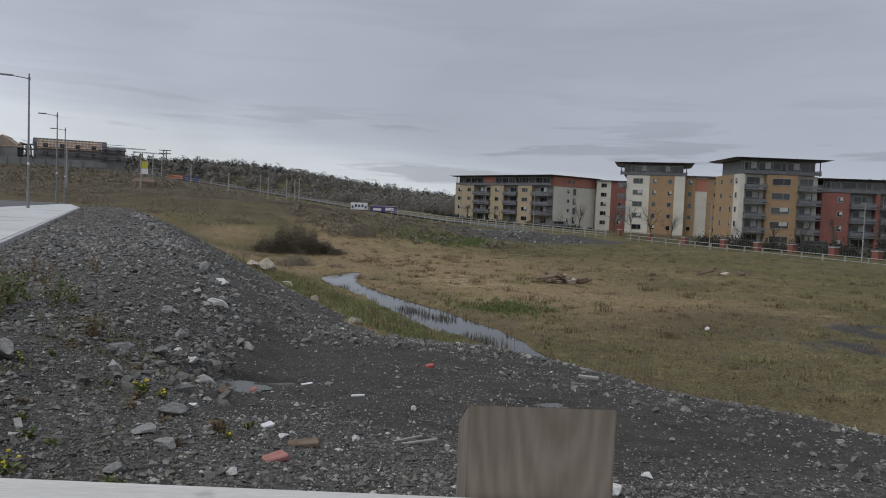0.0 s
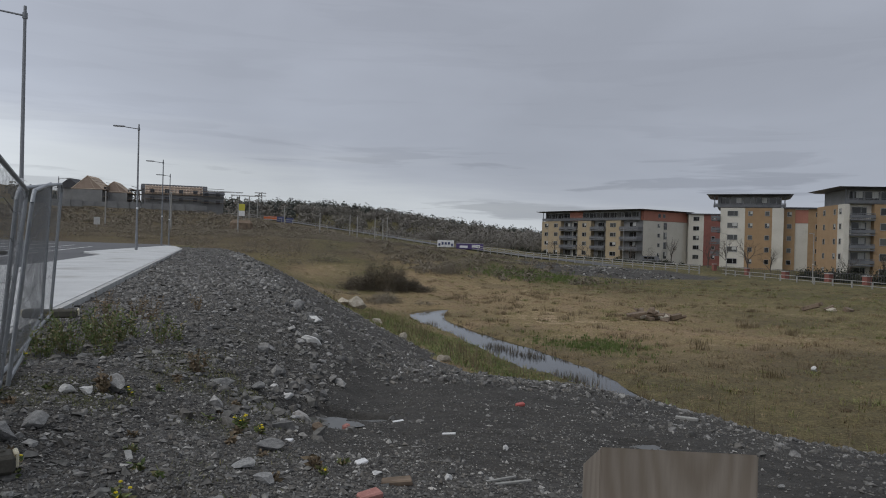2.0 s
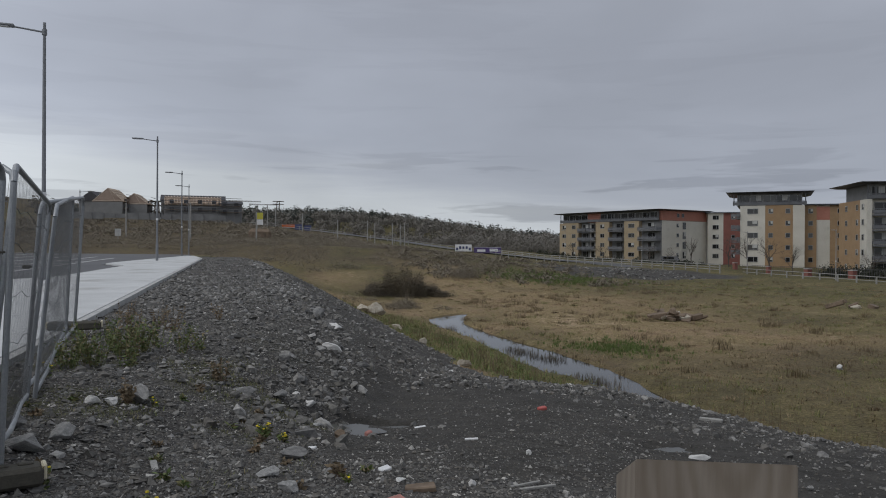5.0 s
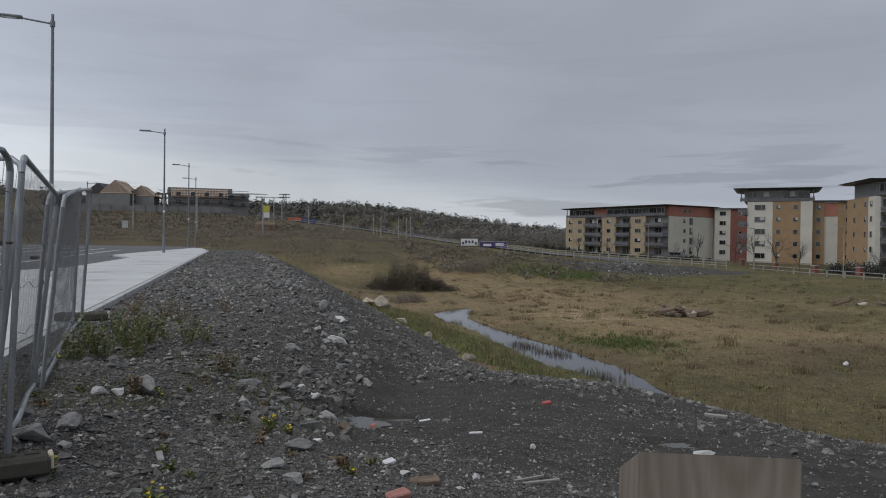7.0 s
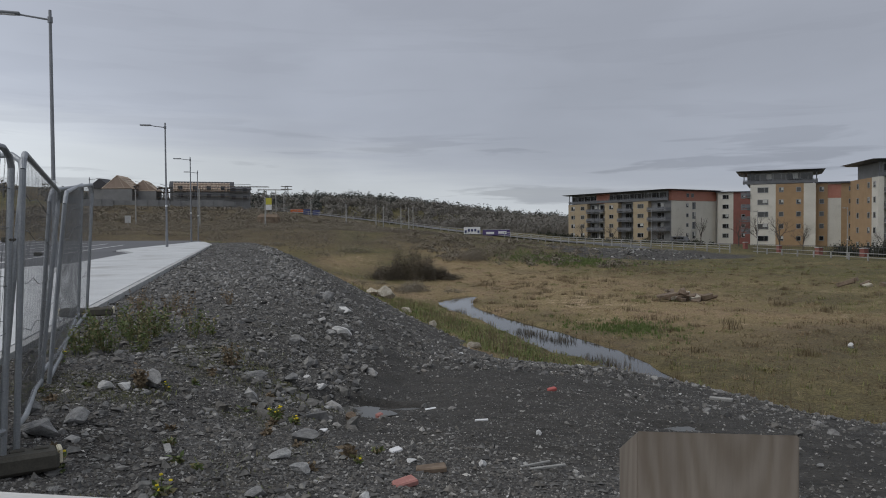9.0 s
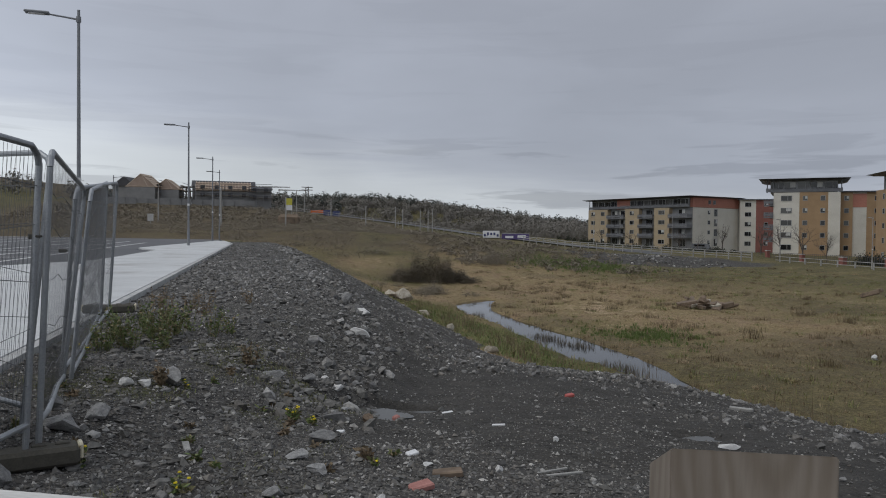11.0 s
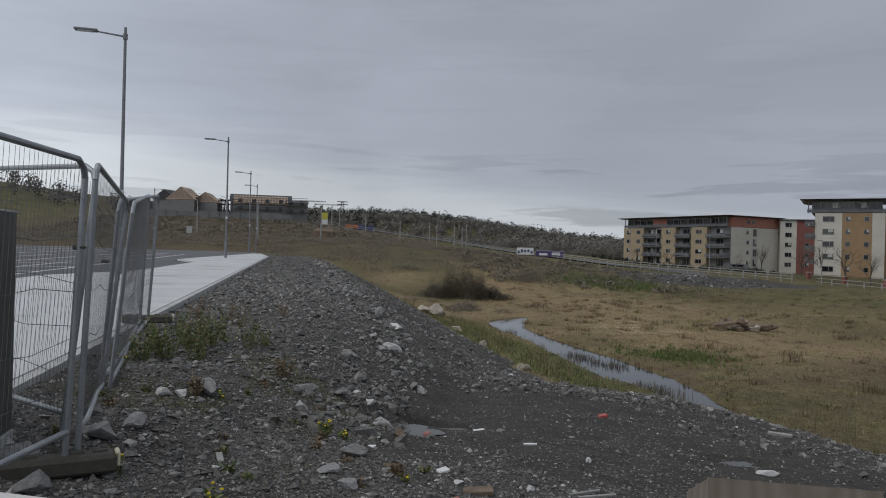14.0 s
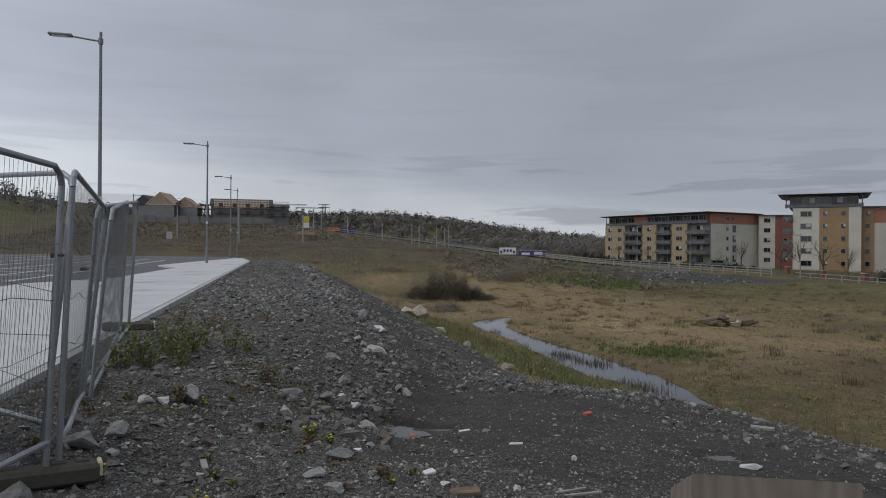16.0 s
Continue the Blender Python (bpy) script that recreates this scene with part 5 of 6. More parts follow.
# ---- tower cranes and pylons on the skyline ----
def crane(x, y, z, h, jib, back, rz):
    root = tagged(new("tower_crane"), "slender tower crane far off on the skyline", "crane", "cranes")
    bm = bmesh.new()
    for a, b in ((-0.7, -0.7), (0.7, -0.7), (0.7, 0.7), (-0.7, 0.7)):
        rod(bm, (a, b, -8), (a, b, h), 0.22, 0.22, 4)
    for i in range(int((h + 8) / 2)):
        rod(bm, (-0.7, -0.7, -8 + i * 2), (0.7, -0.7, -6 + i * 2), 0.12, 0.12, 4)
    part("mast", bm, M_BARK, root)
    bm = bmesh.new()
    for dz in (0, 1.1):
        rod(bm, (-back, 0, h + dz * 0.6), (jib, 0, h + dz * 0.4), 0.16, 0.12, 4)
    for i in range(int((jib + back) / 2)):
        rod(bm, (-back + i * 2, 0, h), (-back + i * 2 + 1, 0, h + 0.5), 0.07, 0.07, 4)
    part("jib", bm, M_BARK, root)
    bm = bmesh.new()
    box(bm, -back + 0.8, 0, h - 0.2, 1.5, 1.0, 1.2)
    part("counterweight", bm, M_BLOCK, root)
    root.matrix_basis = pose(x, y, z, 0, 0, rz)


crane(-1.5, 500, 24, 6.9, 19, 5.5, 0)
crane(18, 600, 30, 4.5, 17, 6, 0)


def pylon(x, y, z, h, w):
    root = tagged(new("pylon"), "small lattice power pylon on the skyline", "pylon", "pylons")
    bm = bmesh.new()
    for s in (-1, 1):
        rod(bm, (s * w, 0, -6), (s * w * 0.4, 0, h), 0.3, 0.25, 4)
    for i in range(5):
        rod(bm, (-w * 0.9, 0, i * h / 5), (w * 0.8, 0, (i + 1) * h / 5), 0.15, 0.15, 4)
    part("lattice", bm, M_BARK, root)
    bm = bmesh.new()
    for k in (0.7, 0.95):
        rod(bm, (-w * 2.2, 0, h * k), (w * 2.2, 0, h * k), 0.3, 0.3, 4)
    part("crossarm", bm, M_BARK, root)
    root.matrix_basis = pose(x, y, z)


pylon(34.5, 600, 29, 9, 2.0)
pylon(-31, 330, 13.5, 7.0, 1.4)
pylon(-35, 332, 13.5, 7.0, 1.4)

# ---- stones ----
srand = np.random.RandomState(7)
bm = bmesh.new()
bmesh.ops.create_icosphere(bm, subdivisions=1, radius=1.0)
ICO_V = np.array([v.co[:] for v in bm.verts])
ICO_F = np.array([[v.index for v in f.verts] for f in bm.faces])
bm.free()


OCT_V = np.array([(1, 0, 0), (-1, 0, 0), (0, 1, 0), (0, -1, 0), (0, 0, 1), (0, 0, -1)], float)
OCT_F = np.array([(0, 2, 4), (2, 1, 4), (1, 3, 4), (3, 0, 4), (2, 0, 5), (1, 2, 5), (3, 1, 5), (0, 3, 5)])


def scatter_stones(name, xy, size, material, label, flat=(0.5, 1.0), small=False):
    """Angular stones lying on the ground, all of one mesh."""
    n = len(xy)
    SV, SF = (OCT_V, OCT_F) if small else (ICO_V, ICO_F)
    k = len(SV)
    v = np.repeat(SV[None], n, 0) * srand.uniform(0.5, 1.25, (n, k, 1)) + srand.normal(0, 0.16, (n, k, 3))
    s = np.stack([srand.uniform(0.7, 1.35, n), srand.uniform(0.6, 1.0, n), srand.uniform(*flat, n)], -1)
    v = v * s[:, None, :]
    a = srand.uniform(0, math.tau, n)
    tl = srand.uniform(-0.4, 0.4, n)
    ca, sa, ct, st_ = np.cos(a), np.sin(a), np.cos(tl), np.sin(tl)
    x, y, z = v[..., 0], v[..., 1] * ct[:, None] - v[..., 2] * st_[:, None], v[..., 1] * st_[:, None] + v[..., 2] * ct[:, None]
    v = np.stack([x * ca[:, None] - y * sa[:, None], x * sa[:, None] + y * ca[:, None], z], -1) * size[:, None, None]
    g = land(xy[:, 0], xy[:, 1])
    v += np.stack([xy[:, 0], xy[:, 1], g + size * 0.2], -1)[:, None, :]
    f = (SF[None] + (np.arange(n) * k)[:, None, None]).reshape(-1, 3)
    return tagged(mesh_np(name, v.reshape(-1, 3), f, material), label, "stones", kind="stuff")


def gravel_spots(n, x0, x1, y0, y1, power, keep):
    y = y0 + (y1 - y0) * srand.uniform(0, 1, n) ** power
    x = srand.uniform(x0, x1, n)
    g, _, _, mud = zones(x, y, None)
    ok = (g > 0.5) & (srand.uniform(0, 1, n) > mud * keep) & (x > KERB + 0.05)
    return np.stack([x[ok], y[ok]], -1)


p = gravel_spots(26000, -2.5, 4.5, 2.2, 8.5, 1.0, 0.6)
scatter_stones("gravel", p, 0.006 + 0.009 * srand.uniform(0, 1, len(p)), M_GRAVEL, "fine grey grit between the near stones", small=True)
p = gravel_spots(105000, -2.5, 11.5, 2.2, 22, 1.4, 0.8)
scatter_stones("gravel", p, 0.009 + 0.02 * srand.uniform(0, 1, len(p)) ** 2.5, M_GRAVEL, "loose dark grey gravel covering the bank", small=True)
p = gravel_spots(16000, -2.5, 10, 2.4, 34, 1.4, 0.93)
scatter_stones("rubble", p, 0.011 + 0.04 * srand.uniform(0, 1, len(p)) ** 7, M_GRAVEL, "broken grey stones strewn over the gravel", small=True)
p = gravel_spots(12500, -2.5, 2.2, 2.8, 14, 1.2, 0.6)
scatter_stones("rubble", p, 0.009 + 0.04 * srand.uniform(0, 1, len(p)) ** 8, M_GRAVEL, "mixed broken stones over the near gravel", (0.4, 0.9), True)
p = gravel_spots(8000, -2.5, 9, 18, 76, 1.1, 0.85)
scatter_stones("rubble", p, 0.04 + 0.06 * srand.uniform(0, 1, len(p)) ** 3, M_LIP, "grey stones strewn along the bank")
p = gravel_spots(1900, 3.0, 8.6, 13.2, 17.5, 1.0, 0.3)
scatter_stones("rubble", p, 0.018 + 0.07 * srand.uniform(0, 1, len(p)) ** 5, M_GRAVEL, "loose rubble along the far lip of the track")
p = gravel_spots(5000, 6.0, 11.2, 3, 22, 1.0, 0.4)
scatter_stones("rubble", p, 0.014 + 0.065 * srand.uniform(0, 1, len(p)) ** 5, M_LIP, "loose rubble along the lip of the track")
p = gravel_spots(9000, -2.5, 2.6, 9, 34, 1.2, 0.9)
scatter_stones("rubble", p, (0.014 + 0.05 * srand.uniform(0, 1, len(p)) ** 5) * (1 + 0.02 * p[:, 1]), M_LIP, "pale grey stones over the top of the bank", (0.3, 0.8))
# pieces of broken concrete among the weeds and under the fence
for cx_, cy_, nn in ((-1.3, 6.6, 420), (-0.6, 7.6, 260), (0.3, 9.3, 220), (0.3, 5.2, 160), (1.6, 13.5, 320), (2.3, 17.5, 260), (-0.9, 5.0, 260)):
    p = np.stack([srand.normal(cx_, 0.45, nn), srand.normal(cy_, 0.6, nn)], -1)
    p = p[p[:, 0] > KERB + 0.1]
    scatter_stones("rubble", p, 0.008 + 0.048 * srand.uniform(0, 1, len(p)) ** 5, M_LIP, "pale broken stone and concrete pieces in the gravel", (0.25, 0.7))
# stones rolled to the edge of the bank, all along its crest and foot
cy_ = 7.6 + 50 * srand.uniform(0, 1, 2600) ** 1.15
cx_ = np.where(cy_ < 17, track_edge(cy_) - 0.25, np.interp(cy_, [17, 25, 60], [2.0, 1.9, 1.8])) + srand.normal(0, 0.33, 2600)
scatter_stones("rubble", np.stack([cx_, cy_], -1), (0.018 + 0.09 * srand.uniform(0, 1, 2600) ** 5) * (1 + 0.012 * cy_), M_LIP, "grey broken stones along the edge of the bank")
rx, ry = srand.uniform(54, 72, 700), srand.uniform(98, 126, 700)
scatter_stones("rubble", np.stack([rx, ry], -1), 0.12 + 0.25 * srand.uniform(0, 1, 700) ** 3, M_GRAVEL, "rubble tipped down the road embankment")


def rock_mesh(seed, flat=0.6, cut=0.25):
    r = random.Random(seed)
    bm = bmesh.new()
    bmesh.ops.create_icosphere(bm, subdivisions=3, radius=1.0)
    planes = [(Vector((r.gauss(0, 1), r.gauss(0, 1), r.gauss(0, 1))).normalized(), r.uniform(0.4, 0.68)) for _ in range(15)]
    for v in bm.verts:
        for nrm, dd in planes:
            k = v.co.dot(nrm) - dd
            if k > 0:
                v.co -= nrm * k
        v.co *= 1 + 0.08 * noise.noise(v.co * 3.0 + Vector((seed, 0, 0))) + 0.06 * noise.noise(v.co * 8.0 + Vector((0, seed, 0)))
        v.co.z *= flat
    me = bpy.data.meshes.new("rock")
    bm.to_mesh(me)
    bm.free()
    return me


ROCKS = [rock_mesh(s, 0.55 + 0.1 * (s % 4)) for s in range(8)]


def rock(x, y, sx, sy, sz, mt, label, rz=0.0, k=0, sink=0.25, tilt=0.0):
    me = ROCKS[k % 8].copy()
    me.materials.append(mt)
    ob = new("rock", me)
    ob.matrix_basis = pose(x, y, land_at(x, y) + sz * (0.6 - sink), tilt, tilt * 0.6, rz) @ Matrix.Diagonal((sx, sy, sz, 1))
    return tagged(ob, label, "rock", "loose rocks")


rock(1.82, 14.05, 0.27, 0.16, 0.2, M_WROCK, "white angular stone lying on the gravel bank", -25, 1, 0.2, 10)
rock(2.25, 17.2, 0.3, 0.16, 0.14, M_WROCK, "pale broken stone on the bank", -30, 2, 0.2, 8)
rock(0.10, 9.4, 0.24, 0.12, 0.09, M_ROCK, "flat grey slab of stone", 5, 3)
rock(0.55, 9.75, 0.15, 0.12, 0.15, M_ROCK, "upright grey angular stone", 20, 4, 0.2)
rock(0.98, 10.05, 0.12, 0.10, 0.1, M_WROCK, "whitish rounded stone by the puddle", 0, 5, 0.2)
rock(0.80, 10.2, 0.08, 0.1, 0.08, M_WROCK, "whitish stone by the puddle", 40, 6, 0.2)
rock(2.0, 18.6, 0.28, 0.22, 0.22, M_ROCK, "grey stone on the crest of the bank", 12, 7, 0.2)
rock(-0.92, 7.85, 0.13, 0.2, 0.16, M_ROCK, "rough pale grey stone among weeds", 15, 2, 0.2)
rock(-1.30, 7.6, 0.09, 0.08, 0.09, M_WROCK, "small pale stone among weeds", 0, 1, 0.2)
rock(-1.15, 7.65, 0.1, 0.08, 0.09, M_WROCK, "small pale rounded stone", 60, 5, 0.2)
rock(-1.60, 4.88, 0.15, 0.13, 0.14, M_ROCK, "rough pale lump of rubble beside the fence foot", 0, 0, 0.2)
rock(-1.85, 5.35, 0.2, 0.14, 0.16, M_ROCK, "rough grey rubble under the fence", 30, 3, 0.15)
rock(-1.55, 6.1, 0.26, 0.14, 0.13, M_ROCK, "rough grey rubble behind the fence foot", -15, 6, 0.1)
rock(-1.35, 6.5, 0.16, 0.14, 0.1, M_ROCK, "rough grey lump of rubble", 45, 7, 0.1)
rock(-1.75, 6.7, 0.12, 0.1, 0.09, M_ROCK, "pale lump of rubble", 70, 2, 0.1)
rock(2.38, 13.9, 0.17, 0.12, 0.12, M_ROCK, "grey stone at the foot of the bank", 0, 1)
rock(0.49, 6.65, 0.2, 0.12, 0.09, M_ROCK, "flat grey stone in gravel", 25, 2)
rock(0.22, 5.8, 0.14, 0.12, 0.1, M_ROCK, "pale grey stone in gravel", 10, 4)
rock(0.35, 5.4, 0.12, 0.1, 0.1, M_ROCK, "grey stone in gravel", 70, 5)
rock(0.02, 4.75, 0.11, 0.08, 0.07, M_ROCK, "bluish grey stone in gravel", 20, 6)
rock(0.0, 4.2, 0.12, 0.09, 0.08, M_ROCK, "grey stone in gravel", 50, 7)
rock(4.96, 7.05, 0.2, 0.08, 0.06, M_WROCK, "flat white stone on the track", -12, 3)
rock(3.35, 4.2, 0.08, 0.07, 0.09, M_WROCK, "white rounded stone near the post", 0, 5, 0.1)
rock(0.95, 8.85, 0.09, 0.05, 0.05, M_WROCK, "white pebble at the puddle", 20, 1)
rock(1.14, 8.3, 0.1, 0.08, 0.1, M_DEBRIS, "dark clod of earth on the track", 0, 2)
rock(8.75, 46.5, 1.25, 0.9, 0.95, M_BOULD, "large buff boulder at the foot of the bank", 20, 0, 0.2)
rock(7.9, 45.8, 0.5, 0.6, 0.7, M_BOULD, "buff boulder leaning at the foot of the bank", 60, 4, 0.2)
rock(7.6, 23.8, 0.32, 0.26, 0.26, M_BOULD, "buff stone at the edge of the grass", 0, 1, 0.2)
rock(7.3, 28.5, 0.34, 0.24, 0.26, M_BOULD, "buff stone at the edge of the grass", 40, 3, 0.2)
rock(7.9, 36.2, 0.4, 0.36, 0.4, M_BOULD, "buff rounded stone at the edge of the grass", 80, 5, 0.2)
rock(26.2, 26.7, 0.2, 0.2, 0.26, M_WROCK, "pale stone lying in the grass field", 0, 6, 0.1)
lr = random.Random(21)
made = 0
while made < 80:
    x, y = lr.uniform(-2.2, 8.5), 3.2 + 26 * lr.random() ** 1.7
    if zones(np.array([x]), np.array([y]), None)[3][0] > 0.55 and lr.random() < 0.8:
        continue
    if zones(np.array([x]), np.array([y]), None)[0][0] < 0.6:
        continue
    s = lr.uniform(0.018, 0.05) * (1 + y * 0.03)
    pale = lr.random() < 0.22
    rock(x, y, s * lr.uniform(0.9, 1.6), s, s * lr.uniform(0.6, 1.0), M_WROCK if pale else M_ROCK,
         "whitish loose stone on the gravel" if pale else "grey loose stone on the gravel", lr.uniform(0, 360), made, 0.25, lr.uniform(-15, 15))
    made += 1


# ---- litter ----
def litter(name, x, y, sx, sy, sz, mt, label, rz, cat):
    bm = bmesh.new()
    box(bm, 0, 0, 0, sx, sy, sz, bevel=min(sx, sy, sz) * 0.2)
    for v in bm.verts:
        v.co += Vector((noise.noise(v.co * 9), noise.noise(v.co * 9 + Vector((5, 0, 0))), noise.noise(v.co * 9 + Vector((0, 5, 0))))) * min(sx, sy) * 0.12
    return tagged(part(name, bm, mt, None, "", pose(x, y, land_at(x, y) + sz * 0.45, 4, -3, rz)), label, cat)


litter("brick_fragment", 4.82, 11.05, 0.15, 0.08, 0.06, M_RED, "bright red broken plastic lying on the track", 10, "litter")
litter("brick_fragment", 1.05, 5.05, 0.17, 0.1, 0.05, M_BRICKRED, "broken red brick shard in the gravel", 15, "brick")
litter("brick_fragment", 1.63, 9.25, 0.1, 0.07, 0.07, M_BRICKRED, "small pinkish brick shard by the puddle", 40, "brick")
litter("white_scrap", 1.21, 6.15, 0.1, 0.07, 0.03, M_WHITE, "white scrap lying in the gravel", 20, "litter")
litter("white_scrap", 0.70, 7.2, 0.08, 0.05, 0.02, M_WHITE, "white scrap on the stones", -30, "litter")
litter("wood_offcut", 1.36, 5.5, 0.24, 0.1, 0.05, M_DEBRIS, "weathered wooden offcut in the gravel", -10, "offcut")
litter("stick", 2.25, 5.54, 0.52, 0.022, 0.02, M_PALE, "thin pale stick lying on the track", -4, "stick")
litter("stick", 2.2, 5.62, 0.45, 0.018, 0.018, M_PALE, "thin pale stick lying on the track", 6, "stick")
litter("white_scrap", 2.6, 8.0, 0.15, 0.035, 0.02, M_WHITE, "curved white plastic strip on the track", -20, "litter")
litter("white_scrap", 2.4, 9.6, 0.15, 0.05, 0.015, M_WHITE, "white flat scrap on the track", 4, "litter")
litter("pipe_offcut", 8.0, 11.0, 0.4, 0.07, 0.06, M_PALE, "pale pipe offcut on the lip of the track", -55, "pipe")
litter("wood_offcut", -0.62, 6.05, 0.05, 0.2, 0.02, M_PALE, "pale splinter of wood in the gravel", 10, "offcut")

# heaps of broken timber in the field
def debris(x, y, n, spread, seed, label):
    r = random.Random(seed)
    root = tagged(new("debris_pile"), label, "debris")
    for i in range(n):
        a, b = x + r.uniform(-spread, spread), y + r.uniform(-0.8, 0.8)
        bm = bmesh.new()
        box(bm, 0, 0, 0, r.uniform(0.7, 1.7), r.uniform(0.3, 0.6), r.uniform(0.15, 0.36), bevel=0.03)
        part("board", bm, M_DEBRIS if r.random() < 0.7 else M_BOULD, root, "", pose(a, b, land_at(a, b) + 0.16 + 0.16 * (i % 3), r.uniform(-22, 22), r.uniform(-28, 28), r.uniform(-70, 70)))


debris(31.5, 47.5, 18, 2.0, 3, "heap of broken boards lying in the grass")
debris(50.5, 50.0, 5, 2.2, 5, "a few pale boards lying on the grass slope")


# ---- grass and other small plants ----
def blades(name, xy, height, width, per, material, label, lean=0.35, spread=0.12, z=None, cat="grass"):
    """Tufts of bent blades: each blade two triangles, rooted in the ground."""
    n = len(xy)
    g = land(xy[:, 0], xy[:, 1]) if z is None else z
    c = np.repeat(np.stack([xy[:, 0], xy[:, 1], g], -1), per, 0)
    m = n * per
    h = np.repeat(height, per) * srand.uniform(0.55, 1.15, m)
    w = np.repeat(width, per) * srand.uniform(0.7, 1.2, m)
    a = srand.uniform(0, math.tau, m)
    off = srand.normal(0, 1, (m, 2)) * np.repeat(height, per)[:, None] * spread * 2
    base = c + np.concatenate([off, np.full((m, 1), -0.03)], 1)
    side = np.stack([-np.sin(a), np.cos(a), np.zeros(m)], -1) * w[:, None] * 0.5
    out = np.stack([np.cos(a), np.sin(a), np.zeros(m)], -1) * (h * srand.uniform(0.1, 1.0, m) * lean)[:, None]
    up = np.stack([np.zeros(m), np.zeros(m), h], -1)
    v = np.stack([base - side, base + side, base + up * 0.55 + out * 0.35 + side * 0.8, base + up * 0.55 + out * 0.35 - side * 0.8, base + up + out], 1)
    i = np.arange(m)[:, None] * 5
    f = np.concatenate([i + np.array([[0, 1, 2]]), i + np.array([[0, 2, 3]]), i + np.array([[3, 2, 4]])])
    return tagged(mesh_np(name, v.reshape(-1, 3), f, material), label, cat, kind="stuff")


def field(n, x0, x1, y0, y1, want, power=1.0):
    x = srand.uniform(x0, x1, n)
    y = y0 + (y1 - y0) * srand.uniform(0, 1, n) ** power
    g, gr, st_, _ = zones(x, y, None)
    bl, br = stream_banks(y)
    dry = (x < bl - 0.1) | (x > br + 0.1) | (y > 60)
    ok = (g < 0.35) & dry & (srand.uniform(0, 1, n) < want(gr, st_, x, y))
    return np.stack([x[ok], y[ok]], -1)


def sz(n, a, b):
    return srand.uniform(a, b, n)


p = field(24000, 12, 60, 6, 92, lambda gr, s, x, y: (1 - gr) * (0.9 - 0.8 * s) + 0.35 * (y < 30))
blades("rusty_grass", p, sz(len(p), 0.05, 0.15), sz(len(p), 0.014, 0.028), 8, M_RUST, "rust-brown dead grass in the wetland", 1.5, 0.5)
p = field(26000, 7.5, 60, 6, 92, lambda gr, s, x, y: (1 - gr) * (0.07 + 0.85 * s), 1.1)
blades("straw_grass", p, sz(len(p), 0.05, 0.15), sz(len(p), 0.014, 0.026), 8, M_STRAW, "dead straw-coloured grass covering the wetland", 1.3, 0.45)
p = field(9000, 7.5, 66, 6, 95, lambda gr, s, x, y: gr, 1.0)
blades("green_grass", p, sz(len(p), 0.1, 0.28), sz(len(p), 0.018, 0.034), 6, M_GREEN, "olive green grass in damp patches", 0.8, 0.3)
p = field(11000, 7.2, 14.2, 14, 52, lambda gr, s, x, y: (0.25 + gr * 0.7) * (1 - 0.85 * step(x, 11.6, 13.0)))
h_ = len(p) // 4
blades("green_grass", p[:h_], sz(h_, 0.08, 0.26), sz(h_, 0.015, 0.028), 9, M_BRIGHT, "fresh green grass along the stream bank", 1.5, 0.5)
p = p[h_:]
blades("green_grass", p, (0.08 + 0.24 * np.clip(value_noise(p[:, 0], p[:, 1], 1.1, 71) + 0.15, 0, 1)) * sz(len(p), 0.7, 1.2), sz(len(p), 0.015, 0.028), 9, M_GREEN, "long green grass along the stream bank", 1.5, 0.5)
p = field(900, 7.4, 14.0, 14, 50, lambda gr, s, x, y: 0.4 * (x < 11.5))
blades("straw_grass", p, sz(len(p), 0.3, 0.7), sz(len(p), 0.012, 0.02), 9, M_DRY, "dead stalks standing in the bank grass", 0.5, 0.15)
# low green cover between the near stones
mx, my = srand.uniform(-2.45, 2.4, 60000), 2.3 + 9.5 * srand.uniform(0, 1, 60000) ** 1.3
ok = srand.uniform(0, 1, 60000) < 0.75 * moss_share(mx, my)
p = np.stack([mx, my], -1)[ok]
blades("moss", p, sz(len(p), 0.02, 0.055), sz(len(p), 0.007, 0.014), 6, M_MOSS, "low green moss and seedlings between the stones", 1.2, 0.5, cat="moss")
p = np.stack([srand.normal(20.4, 1.5, 420), srand.normal(36.2, 1.8, 420)], -1)
blades("green_grass", p, sz(420, 0.12, 0.3), sz(420, 0.02, 0.04), 7, M_BRIGHT, "patch of bright green grass in the field")
p = np.stack([srand.normal(43, 5.5, 900), srand.normal(95, 3.2, 900)], -1)
blades("green_grass", p, sz(900, 0.2, 0.5), sz(900, 0.04, 0.08), 6, M_BRIGHT, "bright green grass on the embankment")
# rush tussocks
ty, tx = srand.uniform(24, 84, 120), srand.uniform(18, 50, 120)
p = np.stack([tx, ty], -1)[np.abs(tx - stream_x(ty)) > 3.4]
blades("rush_tussock", p, sz(len(p), 0.25, 0.5), sz(len(p), 0.018, 0.03), 60, M_REED, "brown rush tussocks in the field", 0.9, 0.35)
for mt, cnt, lab in ((M_STRAW, 260, "straw-coloured grass tussocks in the field"), (M_RUST, 240, "rust-brown grass tussocks in the field"), (M_GREEN, 260, "olive grass tussocks in the field")):
    ty, tx = 14 + 80 * srand.uniform(0, 1, cnt), srand.uniform(17, 82, cnt)
    p = np.stack([tx, ty], -1)[(tx > stream_banks(ty)[1] + 0.8) & (tx < edge_x(ty) - 4)]
    blades("grass_tussock", p, sz(len(p), 0.12, 0.32), sz(len(p), 0.016, 0.028), 55, mt, lab, 1.7, 0.55)
